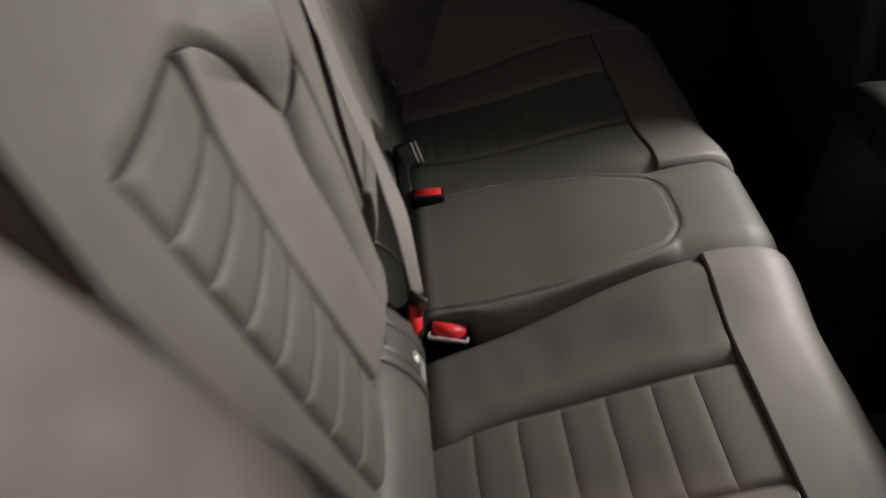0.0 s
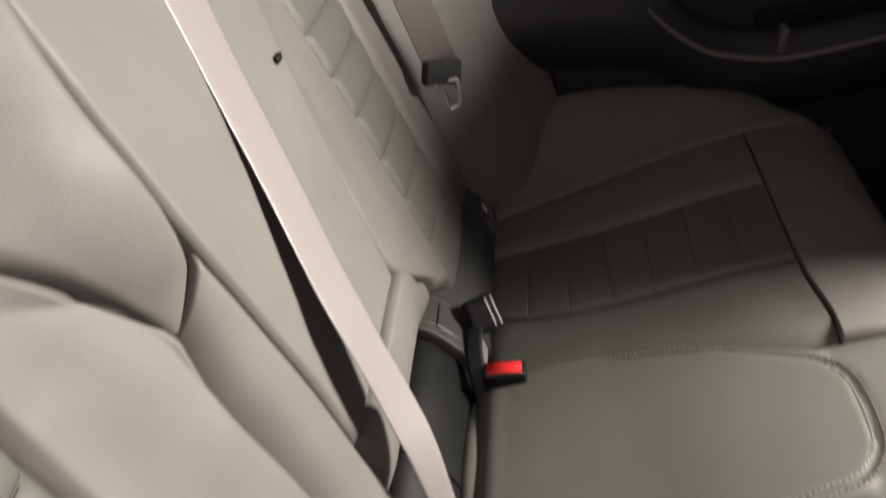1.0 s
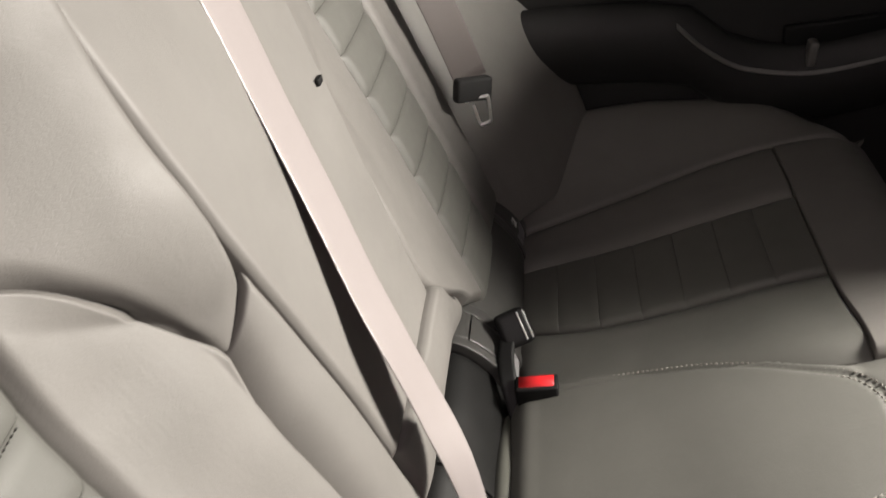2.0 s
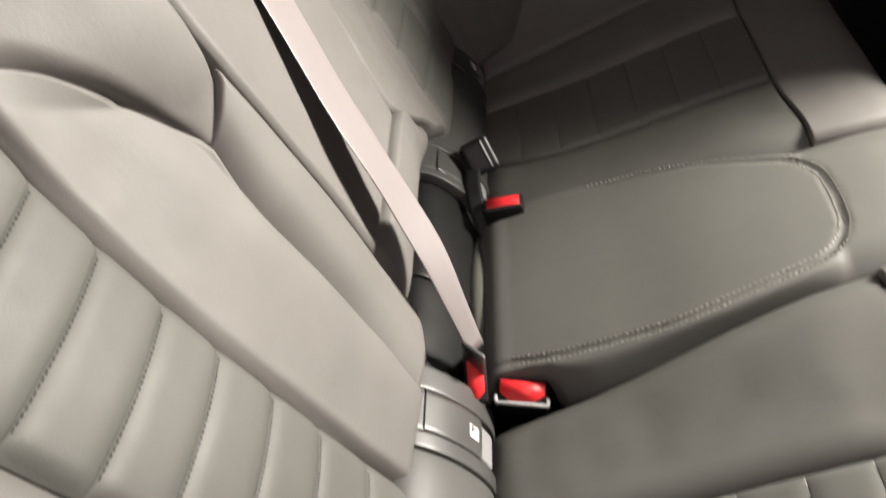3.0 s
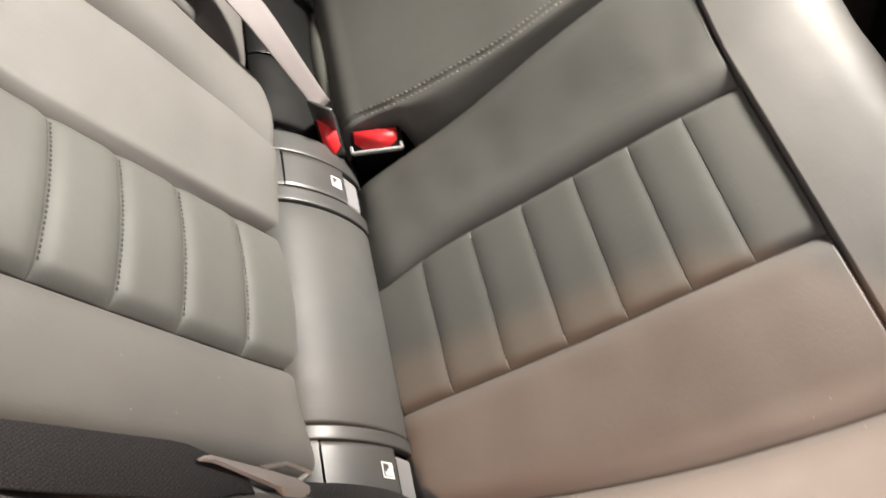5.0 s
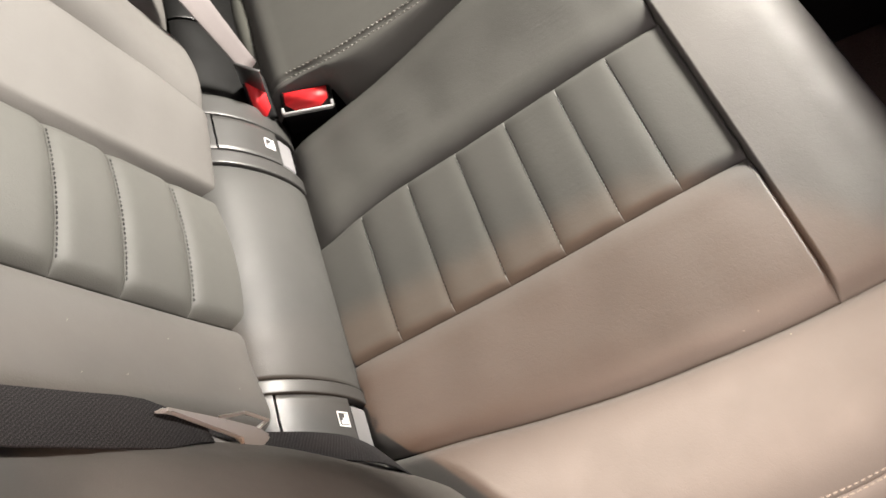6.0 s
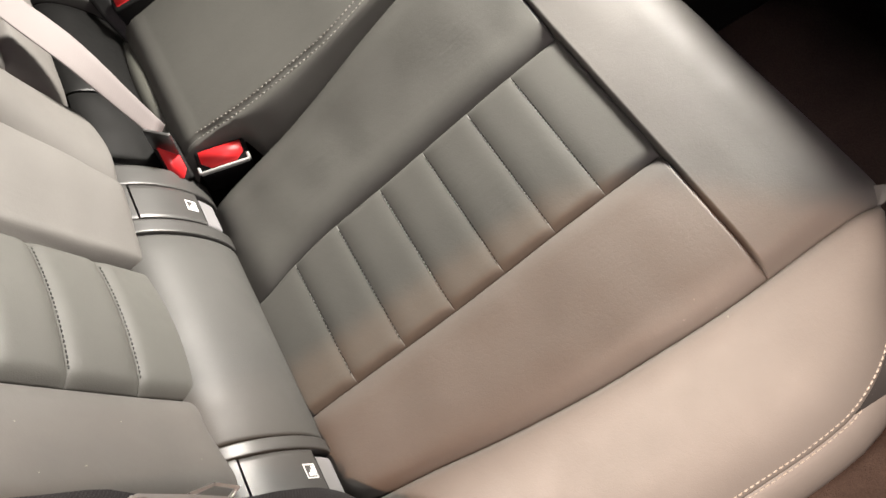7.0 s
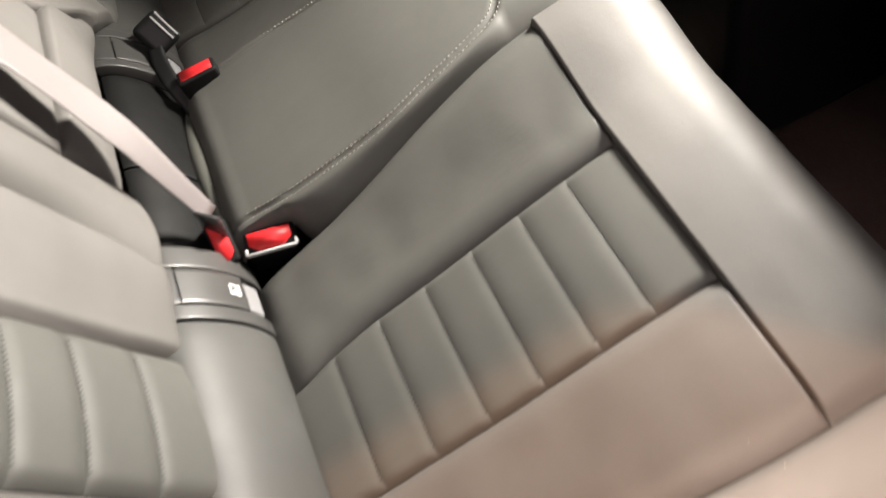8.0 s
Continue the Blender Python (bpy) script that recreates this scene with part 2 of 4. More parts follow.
def panel(name, fn, parent, mat, nu=28, nv=28, puff=0.004, edge=0.014, dip=0.006, sides=(1, 1, 1, 1), skirt=0.014, toward=(0, 0, 1), mirror=False, label="", bulge=0.0, wrinkle=0.0, fade=None):
    """A padded leather piece over the patch fn(u, v): its sewn sides sink into the seam, the others run on. sides: u0, u1, v0, v1."""
    u, v = np.meshgrid(ends(nu), ends(nv), indexing="ij")
    P = np.moveaxis(np.array(fn(u, v)), 0, -1)
    N = np.cross(np.gradient(P, axis=0), np.gradient(P, axis=1))
    N /= np.linalg.norm(N, axis=-1, keepdims=True) + 1e-12
    flip = (N @ np.array(toward)).mean() < 0
    N = -N if flip else N
    lu = np.r_[np.zeros((1, nv)), np.cumsum(np.linalg.norm(np.diff(P, axis=0), axis=-1), 0)]
    lv = np.c_[np.zeros((nu, 1)), np.cumsum(np.linalg.norm(np.diff(P, axis=1), axis=-1), 1)]
    prof = np.ones(u.shape)
    for k, (on, d) in enumerate(zip(sides, (lu, lu[-1:] - lu, lv, lv[:, -1:] - lv))):
        wide, deep = on if isinstance(on, tuple) else (on, 1.0)
        if wide:
            d = 1 - np.clip(d / (edge * wide), 0, 1)
            q = d * d if isinstance(on, tuple) else 1 - np.sqrt(1 - d**2 + 1e-9)
            if fade is not None and k == 2:
                q = q * fade(P[..., 1], P[..., 2])
            prof = prof * (1 - q * deep)
    h = -dip + (dip + puff) * prof + bulge * 16 * u * (1 - u) * v * (1 - v)
    if wrinkle:
        h = h + wrinkle * np.array([noise.noise(Vector(p) * 28) for p in P.reshape(-1, 3)]).reshape(u.shape) * prof
    Q = P + N * h[..., None]
    verts = Q.reshape(-1, 3).tolist()
    idx = np.arange(nu * nv).reshape(nu, nv)
    faces = [(idx[i, j], idx[i + 1, j], idx[i + 1, j + 1], idx[i, j + 1]) for i in range(nu - 1) for j in range(nv - 1)]
    ring = list(idx[:, 0]) + list(idx[-1, 1:]) + list(idx[-2::-1, -1]) + list(idx[0, -2:0:-1])
    NN = N.reshape(-1, 3)
    base = len(verts)
    for k in ring:
        verts.append((np.array(verts[k]) - NN[k] * skirt).tolist())
    m = len(ring)
    faces += [(ring[k], base + k, base + (k + 1) % m, ring[(k + 1) % m]) for k in range(m)]
    if flip:
        faces = [tuple(reversed(f)) for f in faces]
    return mesh_part(name, verts, faces, mat, parent, label, mirror)


def stitches(name, pts, normals, parent, mat=None, pitch=0.0042, length=0.0028, width=0.0008, lift=0.0004, label=""):
    """A run of sewn thread along a line on a surface, each stitch its own little bar."""
    pts, normals = np.array(pts, float), np.array(normals, float)
    seg = np.linalg.norm(np.diff(pts, axis=0), axis=1)
    s = np.r_[0, np.cumsum(seg)]
    verts, faces = [], []
    for a in np.arange(pitch / 2, s[-1] - pitch / 2, pitch):
        ends_ = [np.array([np.interp(a + q, s, pts[:, k]) for k in range(3)]) for q in (-length / 2, length / 2)]
        n = np.array([np.interp(a, s, normals[:, k]) for k in range(3)])
        n /= np.linalg.norm(n)
        t = ends_[1] - ends_[0]
        t /= np.linalg.norm(t) + 1e-12
        w = np.cross(n, t) * width / 2
        up = n * (lift + width * 0.5)
        dn = n * (-width)
        b = len(verts)
        for e, sink in ((ends_[0], 0.7), (ends_[1], 0.7)):
            verts += [e - w + dn, e + w + dn, e + w * 0.6 + up * sink, e - w * 0.6 + up * sink]
        mid = (ends_[0] + ends_[1]) / 2
        verts += [mid + w * 0.7 + up * 1.5, mid - w * 0.7 + up * 1.5]
        faces += [(b + 2, b + 3, b + 9, b + 8), (b + 8, b + 9, b + 7, b + 6), (b + 1, b + 2, b + 8, b + 6, b + 5), (b, b + 4, b + 7, b + 9, b + 3), (b, b + 3, b + 2, b + 1), (b + 4, b + 5, b + 6, b + 7)]
    return mesh_part(name, verts, faces, mat or THREAD, parent, label)


def sweep(name, path, widths, thick, mat, parent=None, label=""):
    """A band (belt, strap) along path, with a half-width vector at each point."""
    path, widths = np.array(path, float), np.array(widths, float)
    n = len(path)
    t = np.gradient(path, axis=0)
    nor = np.cross(t, widths)
    nor /= np.linalg.norm(nor, axis=1, keepdims=True) + 1e-12
    prof = ((-1, 0), (-0.985, 0.4), (-0.95, 0.5), (-0.5, 0.5), (0, 0.5), (0.5, 0.5), (0.95, 0.5), (0.985, 0.4), (1, 0), (0.985, -0.4), (0.95, -0.5), (0, -0.5), (-0.95, -0.5), (-0.985, -0.4))
    verts, uvs = [], []
    s = np.r_[0, np.cumsum(np.linalg.norm(np.diff(path, axis=0), axis=1))]
    for i in range(n):
        for a, b in prof:
            verts.append(path[i] + widths[i] * a + nor[i] * thick * b)
            uvs.append((a * np.linalg.norm(widths[i]), s[i]))
    k = len(prof)
    faces = [(i * k + j, i * k + (j + 1) % k, (i + 1) * k + (j + 1) % k, (i + 1) * k + j) for i in range(n - 1) for j in range(k)]
    faces += [tuple(reversed(range(k))), tuple((n - 1) * k + j for j in range(k))]
    return mesh_part(name, verts, faces, mat, parent, label, uvs=uvs)


def spline(pts, n=40):
    pts = np.array(pts, float)
    s = np.r_[0, np.cumsum(np.linalg.norm(np.diff(pts, axis=0), axis=1))]
    fs = [smooth_curve(*zip(s, pts[:, k])) for k in range(pts.shape[1])]
    q = np.linspace(0, s[-1], n)
    return np.stack([f(q) for f in fs], 1)


def box_bm(size, bevel=0.002, seg=2, m=None):
    bm = bmesh.new()
    bmesh.ops.create_cube(bm, size=1)
    bmesh.ops.scale(bm, vec=size, verts=bm.verts)
    if bevel:
        bmesh.ops.bevel(bm, geom=list(bm.edges), offset=bevel, segments=seg, affect="EDGES", profile=0.6)
    if m is not None:
        bmesh.ops.transform(bm, matrix=m, verts=bm.verts)
    return bm


# ---- seat surfaces ----
cushion_z = smooth_curve((-0.02, -0.042), (0.025, -0.0300), (0.07, -0.0202), (0.115, -0.011), (0.165, 0.000), (0.216, 0.0135), (0.266, 0.0275), (0.314, 0.040), (0.364, 0.050), (0.41, 0.056), (0.44, 0.057))
crease = smooth_curve((0.0, 0.018), (0.03, 0.025), (0.077, 0.030), (0.11, 0.034), (0.153, 0.042), (0.236, 0.060), (0.328, 0.074), (0.385, 0.077), (0.48, 0.070))
ins_far = smooth_curve((0.0, -0.104), (0.026, -0.101), (0.066, -0.091), (0.117, -0.084), (0.366, -0.076))
ins_near = smooth_curve((0.0, -0.226), (0.2, -0.226), (0.366, -0.226))
out_seam = smooth_curve((0.0, -0.310), (0.03, -0.316), (0.089, -0.325), (0.155, -0.337), (0.246, -0.349), (0.337, -0.354), (0.367, -0.353), (0.46, -0.348))
FRONT = 0.3645
FLAT = 0.064


def top_z(x, y):
    return cushion_z(x) + 0.020 * step((y + 0.05) / 0.11) * step((x + 0.12) / 0.42) - 0.006 * step((-0.30 - y) / 0.1)


def strip(y0, y1, x0, x1):
    def fn(u, v):
        x = x0 + (x1 - x0) * u
        y = y0(x) + (y1(x) - y0(x)) * v
        return x, y, top_z(x, y)
    return fn


def nose(y0, y1):
    """The front roll: along the top, over the front edge and down."""
    def fn(u, v):
        s = u * 0.30
        flat, r = FLAT, 0.050
        a = np.clip((s - flat) / r, 0, np.pi / 2)
        down = np.clip(s - flat - r * np.pi / 2, 0, 1)
        x = FRONT + np.minimum(s, flat) + r * np.sin(a) - down * 0.10
        y = y0(np.minimum(x, 0.47)) + (y1(np.minimum(x, 0.47)) - y0(np.minimum(x, 0.47))) * v
        z = top_z(np.minimum(x, FRONT + flat), y) - r * (1 - np.cos(a)) - down
        return x, y, z
    return fn


PLEATS = (0.010, 0.066, 0.1165, 0.1665, 0.216, 0.266, 0.3135, FRONT)
edge_curve = spline([(-0.02, -0.458), (0.255, -0.458), (0.302, -0.458), (0.345, -0.455), (0.373, -0.446), (0.396, -0.432), (0.425, -0.403), (0.449, -0.373), (0.468, -0.346)], 60)


def outer_edge(u):
    s = np.linspace(0, 1, len(edge_curve))
    return np.interp(u, s, edge_curve[:, 0]), np.interp(u, s, edge_curve[:, 1])


def front_drop(x):
    """How far the top has sunk where it rounds over the front edge."""
    return 0.050 * (1 - np.sqrt(1 - np.clip((x - FRONT - FLAT) / 0.050, 0, 0.97) ** 2))


far_rise = smooth_curve((-0.02, 0.118), (0.126, 0.112), (0.20, 0.097), (0.285, 0.066), (0.36, 0.040), (0.435, 0.008), (0.47, 0.0))


def outer_patch(u, v, far=False):
    """Outer side of the cushion; beside the far door it climbs to a bolster."""
    ex, ey = outer_edge(u)
    sx = -0.02 + 0.488 * np.interp(u, np.linspace(0, 1, len(edge_curve)), np.linspace(0, 1, len(edge_curve)))
    sy = out_seam(sx)
    x, y = sx + (ex - sx) * v, sy + (ey - sy) * v
    lift = far_rise(np.clip(ex, -0.02, 0.47)) * v**1.25 if far else 0.0
    return x, y, top_z(np.minimum(x, FRONT + FLAT), y) - 0.019 * v**5 - front_drop(x) + lift


def outer_wall(u, v, far=False):
    ex, ey = outer_edge(u)
    du = 1e-3
    ax, ay = outer_edge(np.clip(u - du, 0, 1))
    bx, by = outer_edge(np.clip(u + du, 0, 1))
    tx, ty = bx - ax, by - ay
    l = np.sqrt(tx**2 + ty**2) + 1e-9
    nx, ny = ty / l, -tx / l
    a = np.clip(v * 3, 0, 1) * np.pi / 2
    r = 0.020
    out = r * np.sin(a) - 0.02 * np.clip(v - 0.34, 0, 1)
    return ex + nx * out, ey + ny * out, top_z(np.minimum(ex, FRONT + FLAT), ey) - 0.019 - front_drop(ex) - r * (1 - np.cos(a)) - 0.20 * np.clip(v - 0.33, 0, 1) + (far_rise(np.clip(ex, -0.02, 0.47)) if far else 0.0)


def on(fn, u, v):
    """Points and normals of a patch along a line."""
    u, v = np.broadcast_arrays(np.asarray(u, float), np.asarray(v, float))
    e = 1e-3
    p = np.stack(np.broadcast_arrays(*fn(u, v)), -1)
    n = np.cross(np.stack(np.broadcast_arrays(*fn(u + e, v)), -1) - np.stack(np.broadcast_arrays(*fn(u - e, v)), -1), np.stack(np.broadcast_arrays(*fn(u, v + e)), -1) - np.stack(np.broadcast_arrays(*fn(u, v - e)), -1))
    n /= np.linalg.norm(n, axis=-1, keepdims=True) + 1e-12
    return p, n


def outer_cushion(mirror):
    side = "beside the far door" if mirror else "beside the open door"
    seat = thing("seat_cushion", "dark grey leather rear seat cushion, cross-pleated, " + side, "car seat", "rear seat cushions")
    for a, b in zip(PLEATS[:-1], PLEATS[1:]):
        last = (0.14, 0.25) if b == FRONT else (1.2, 0.17)
        panel("pleat", strip(ins_near, ins_far, a, b), seat, LEATHER_INS_SHADE, 14, 34, puff=0.0022, edge=0.010, dip=0.0055, sides=((1.6, 0.24), last, (1.0, 0.75), (0.8, 0.75)), mirror=mirror)
    # insert colour here puts the cushion's dimmer light into the leather
    panel("inner_panel", strip(ins_far, crease, 0.008, FRONT), seat, LEATHER_INS_SHADE, 50, 36, puff=0.005, edge=0.026, dip=0.014, sides=((1.6, 0.6), (0.06, 0.17), 1, (1.2, 0.62)), skirt=0.03, mirror=mirror, wrinkle=0.0012)
    panel("side_panel", strip(out_seam, ins_near, 0.008, FRONT), seat, LEATHER, 50, 34, puff=0.005, edge=0.022, dip=0.006, sides=(1.6, (0.07, 0.3), 1.0, 1), mirror=mirror, wrinkle=0.0012)
    panel("front_roll", nose(out_seam, crease), seat, LEATHER, 60, 60, puff=0.0078, edge=0.020, dip=0.004, sides=((0.14, 0.7), 0, (1.0, 0.9), (0.4, 0.8)), mirror=mirror, wrinkle=0.0006)
    panel("outer_panel", functools.partial(outer_patch, far=mirror), seat, LEATHER, 60, 30, puff=0.004, edge=0.014, dip=0.005, sides=(0, 0, 0.6, (0.15, 0.12)), mirror=mirror, wrinkle=0.0012)
    panel("side_wall", functools.partial(outer_wall, far=mirror), seat, LEATHER, 60, 24, puff=0.002, edge=0.005, dip=0.003, sides=(0, 0, (0.5, 0.15), 0), toward=(0, -1, 0.2), mirror=mirror)
    if not mirror:
        q = np.linspace(0.06, 0.95, 60)
        for x in PLEATS[1:-1]:
            y = ins_near(x) + (ins_far(x) - ins_near(x)) * q
            p = np.stack([np.full(60, x), y, top_z(np.full(60, x), y) + 0.0009], 1)
            stitches("stitching", p, np.tile((-0.19, 0, 1), (60, 1)), seat, THREAD_D, pitch=0.0040, length=0.0026, width=0.00085, lift=0.00025)
        u = np.linspace(0.02, 0.98, 200)
        for fn, v, proud in ((outer_patch, 0.970, 0.004), (outer_wall, 0.036, 0.0022)):
            p, n = on(fn, u, v)
            n = np.where(n[:, 2:] < 0, -n, n)
            stitches("stitching", p + n * proud, n, seat, pitch=0.0046, length=0.0033, width=0.0009)
    # dark shell under the padding
    xs, ys = np.meshgrid(np.linspace(0.034, 0.44, 16), np.linspace(-0.455, 0.03, 16), indexing="ij")
    zs = top_z(xs, ys) - 0.016
    v = np.stack([xs, ys, zs], -1).reshape(-1, 3).tolist() + np.stack([xs, ys, zs * 0 - 0.20], -1).reshape(-1, 3).tolist()
    f = [(i * 16 + j, (i + 1) * 16 + j, (i + 1) * 16 + j + 1, i * 16 + j + 1) for i in range(15) for j in range(15)]
    f += [tuple(256 + k for k in reversed(q)) for q in f]
    rim = [i * 16 for i in range(16)] + [240 + j for j in range(1, 16)] + [i * 16 + 15 for i in range(14, -1, -1)] + [j for j in range(14, 0, -1)]
    f += [(rim[k], 256 + rim[k], 256 + rim[(k + 1) % len(rim)], rim[(k + 1) % len(rim)]) for k in range(len(rim))]
    mesh_part("shell", v, f, FOAM, seat, mirror=mirror)
    return seat


# middle cushion: raised pad with a double-sewn outline
stitch_half = smooth_curve((0.0, 0.094), (0.036, 0.094), (0.105, 0.101), (0.187, 0.097), (0.256, 0.088), (0.309, 0.076), (0.335, 0.064), (0.350, 0.045), (0.356, 0.025), (0.358, 0.0))


stitch_far = smooth_curve((0.0, 0.127), (0.105, 0.126), (0.187, 0.117), (0.256, 0.099), (0.309, 0.076), (0.36, 0.050))


def middle_outline(n=160):
    a = spline([(0.040, -0.089), (0.105, -0.096), (0.187, -0.096), (0.256, -0.085), (0.309, -0.073), (0.335, -0.064), (0.350, -0.048), (0.357, -0.030), (0.359, 0.0)], n // 2)
    b = spline([(0.040, 0.127), (0.105, 0.126), (0.187, 0.117), (0.256, 0.099), (0.309, 0.076), (0.335, 0.064), (0.350, 0.048), (0.357, 0.030), (0.359, 0.0)], n // 2)[::-1]
    return np.r_[a, b[1:]]


mid_edge = smooth_curve((0.0, 0.066), (0.06, 0.064), (0.078, 0.060), (0.095, 0.045), (0.12, 0.0395), (0.15, 0.0425), (0.236, 0.059), (0.328, 0.074), (0.385, 0.077), (0.48, 0.070))


def middle_z(x, y):
    """Height of the middle cushion; y from the car's middle."""
    half = np.where(y < 0, YC - mid_edge(x), YC - crease(x))
    side = np.where(y < 0, stitch_half(x), np.maximum(stitch_half(x), stitch_far(x)))
    start = np.maximum(np.where(x < 0.345, side + 0.006, 0), 0.62 * half)
    line = MID_LINE
    d = np.sqrt(((np.stack([x, y], -1)[..., None, :] - line) ** 2).sum(-1)).min(-1)
    xm = np.minimum(x, FRONT + FLAT)
    z = cushion_z(xm) + 0.035 - 0.006 * step((xm - 0.2) / 0.16)
    wall = np.clip((np.abs(y) - start) / np.maximum(half - start, 0.004), 0, 1)
    z = z - (0.030 - 0.017 * step((x - 0.24) / 0.16)) * wall**1.7 * (0.85 + 0.15 * step(x / 0.2))
    z = z - 0.0042 * np.exp(-((d / 0.0026) ** 2))
    return z


MID_LINE = middle_outline(240)


def middle_cushion():
    seat = thing("middle_seat_cushion", "dark grey leather raised middle seat cushion with double stitching", "car seat")
    n, m = 120, 90
    s = np.linspace(0, 1, n)
    s = np.where(s < 0.8, s / 0.8 * 0.76, 0.76 + (s - 0.8) / 0.2 * 0.24)
    u, v = np.meshgrid(s, np.linspace(-1, 1, m), indexing="ij")
    L = 0.045 + u * 0.62
    flat, r = FRONT + FLAT, 0.052
    a = np.clip((L - flat) / r, 0, np.pi / 2)
    down = np.clip(L - flat - r * np.pi / 2, 0, 1)
    x = np.minimum(L, flat) + r * np.sin(a) - 0.1 * down
    half = np.where(v < 0, YC - mid_edge(np.minimum(x, 0.47)), YC - crease(np.minimum(x, 0.47)))
    y = v * half
    z = middle_z(np.minimum(x, flat), y) - r * (1 - np.cos(a)) - down
    # the rear edge rolls up against the trim
    P = np.stack([x, y + YC, z], -1)
    roll = np.linspace(0, 1, 9)[:-1]
    first = P[0]
    lead = []
    for t in roll:
        ang = (1 - t) * np.pi * 0.5
        q = first.copy()
        q[:, 0] = first[0, 0] - 0.034 * np.sin(ang)
        q[:, 2] = first[:, 2] - 0.034 * (1 - np.cos(ang))
        lead.append(q)
    P = np.concatenate([np.array(lead), P], 0)
    nn = P.shape[0]
    idx = np.arange(nn * m).reshape(nn, m)
    f = [(idx[i, j], idx[i + 1, j], idx[i + 1, j + 1], idx[i, j + 1]) for i in range(nn - 1) for j in range(m - 1)]
    rim = list(idx[:, 0]) + list(idx[-1, 1:]) + list(idx[-2::-1, -1]) + list(idx[0, -2:0:-1])
    verts = P.reshape(-1, 3).tolist()
    b = len(verts)
    for k in rim:
        verts.append([verts[k][0], verts[k][1], verts[k][2] - 0.03])
    f += [(rim[k], b + k, b + (k + 1) % len(rim), rim[(k + 1) % len(rim)]) for k in range(len(rim))]
    # insert colour again, for the dimmer light on the middle pad
    mesh_part("padding", verts, f, LEATHER_INS_SHADE, seat)
    def rear(u, v):
        y = 0.100 + 0.185 * v
        w = 0.34 + 0.66 * np.sin(np.pi * np.clip(v * 0.92 + 0.06, 0, 1)) ** 0.8
        a = np.pi * (0.08 + 0.72 * u)
        return 0.0085 + 0.0165 * w * np.cos(a), y, -0.022 + 0.026 * w * np.sin(a) - 0.010 * u
    panel("rear_roll", rear, seat, GLOSS, 24, 40, puff=0.001, edge=0.006, dip=0.001, sides=(0, 0, 1, 1), skirt=0.01, label="glossy rolled rear edge")
    line = MID_LINE
    t = np.gradient(line, axis=0)
    t /= np.linalg.norm(t, axis=1, keepdims=True)
    nor = np.stack([-t[:, 1], t[:, 0]], 1)
    for off in (-0.0042, 0.0042):
        q = line + nor * off
        z = middle_z(q[:, 0], q[:, 1])
        # far rows sunk so that they catch less light
        z = z - 0.0019 * step((q[:, 1] - 0.05) / 0.04)
        p = np.stack([q[:, 0], q[:, 1] + YC, z], 1)
        stitches("stitching", p, np.tile((-0.15, 0, 1), (len(p), 1)), seat, THREAD_SHADE, pitch=0.0050, length=0.0029, width=0.0008, label="double row of grey thread")
    return seat


# ---- backrests ----
def back_x(z):
    return -0.020 - 0.30 * z


b_far = smooth_curve((0.0, -0.070), (0.057, -0.075), (0.17, -0.083), (0.30, -0.089), (0.48, -0.080))
b_near = smooth_curve((0.0, -0.200), (0.057, -0.206), (0.17, -0.213), (0.30, -0.219), (0.45, -0.228), (0.66, -0.235))
b_arch = smooth_curve((0.0, -0.008), (0.075, -0.001), (0.15, 0.008), (0.22, 0.010), (0.284, 0.008), (0.325, 0.013), (0.347, 0.016), (0.368, 0.006), (0.391, -0.006), (0.410, -0.017), (0.430, -0.030), (0.444, -0.040), (0.454, -0.049), (0.460, -0.056), (0.464, -0.063), (0.4665, -0.076))
b_mid = smooth_curve((0.0, 0.070), (0.05, 0.072), (0.09, 0.074), (0.13, 0.073), (0.175, 0.067), (0.25, 0.063), (0.32, 0.055), (0.385, 0.046), (0.52, 0.034), (0.66, 0.026))
b_out = smooth_curve((0.0, -0.290), (0.12, -0.297), (0.25, -0.308), (0.36, -0.317), (0.44, -0.326), (0.52, -0.338), (0.66, -0.360))
B_PLEATS = (0.050, 0.110, 0.168, 0.219, 0.270, 0.317, 0.365, 0.411, 0.4665)
ARCH_TOP = 0.4665


edge_rise = smooth_curve((0.0, 0.0), (0.12, 0.002), (0.20, 0.011), (0.30, 0.022), (0.38, 0.034), (0.45, 0.041), (0.66, 0.050))


b_low = smooth_curve((-0.40, 0.046), (-0.206, 0.050), (-0.072, 0.052), (-0.03, 0.064), (0.0, 0.074), (0.035, 0.076), (0.055, 0.082), (0.075, 0.100))


def back_point(y, z, far=False):
    """Point of the backrest: the insert lies deepest, the padding swells towards the middle. The far one is flatter."""
    up = step((z - 0.37) / 0.10)
    rise = 0.021 * step((y + 0.080 + 0.07 * up) / (0.09 + 0.09 * up)) + 0.010 * step((-0.225 - y) / 0.10) + 0.040 * step((z - 0.46) / 0.24)
    q = (y - 0.008 + 0.092 * up) / (0.060 + 0.084 * up)
    rise = rise + edge_rise(z) * ((1 - up) * np.sin(np.pi / 2 * np.clip(q, 0, 1)) + up * step(q))
    rise = rise + 0.006 * np.clip(1 - ((y + 0.150) / 0.070) ** 2, 0, 1)
    if far:
        rise = 0.024 + 0.40 * rise
    return back_x(z) + rise, y, z


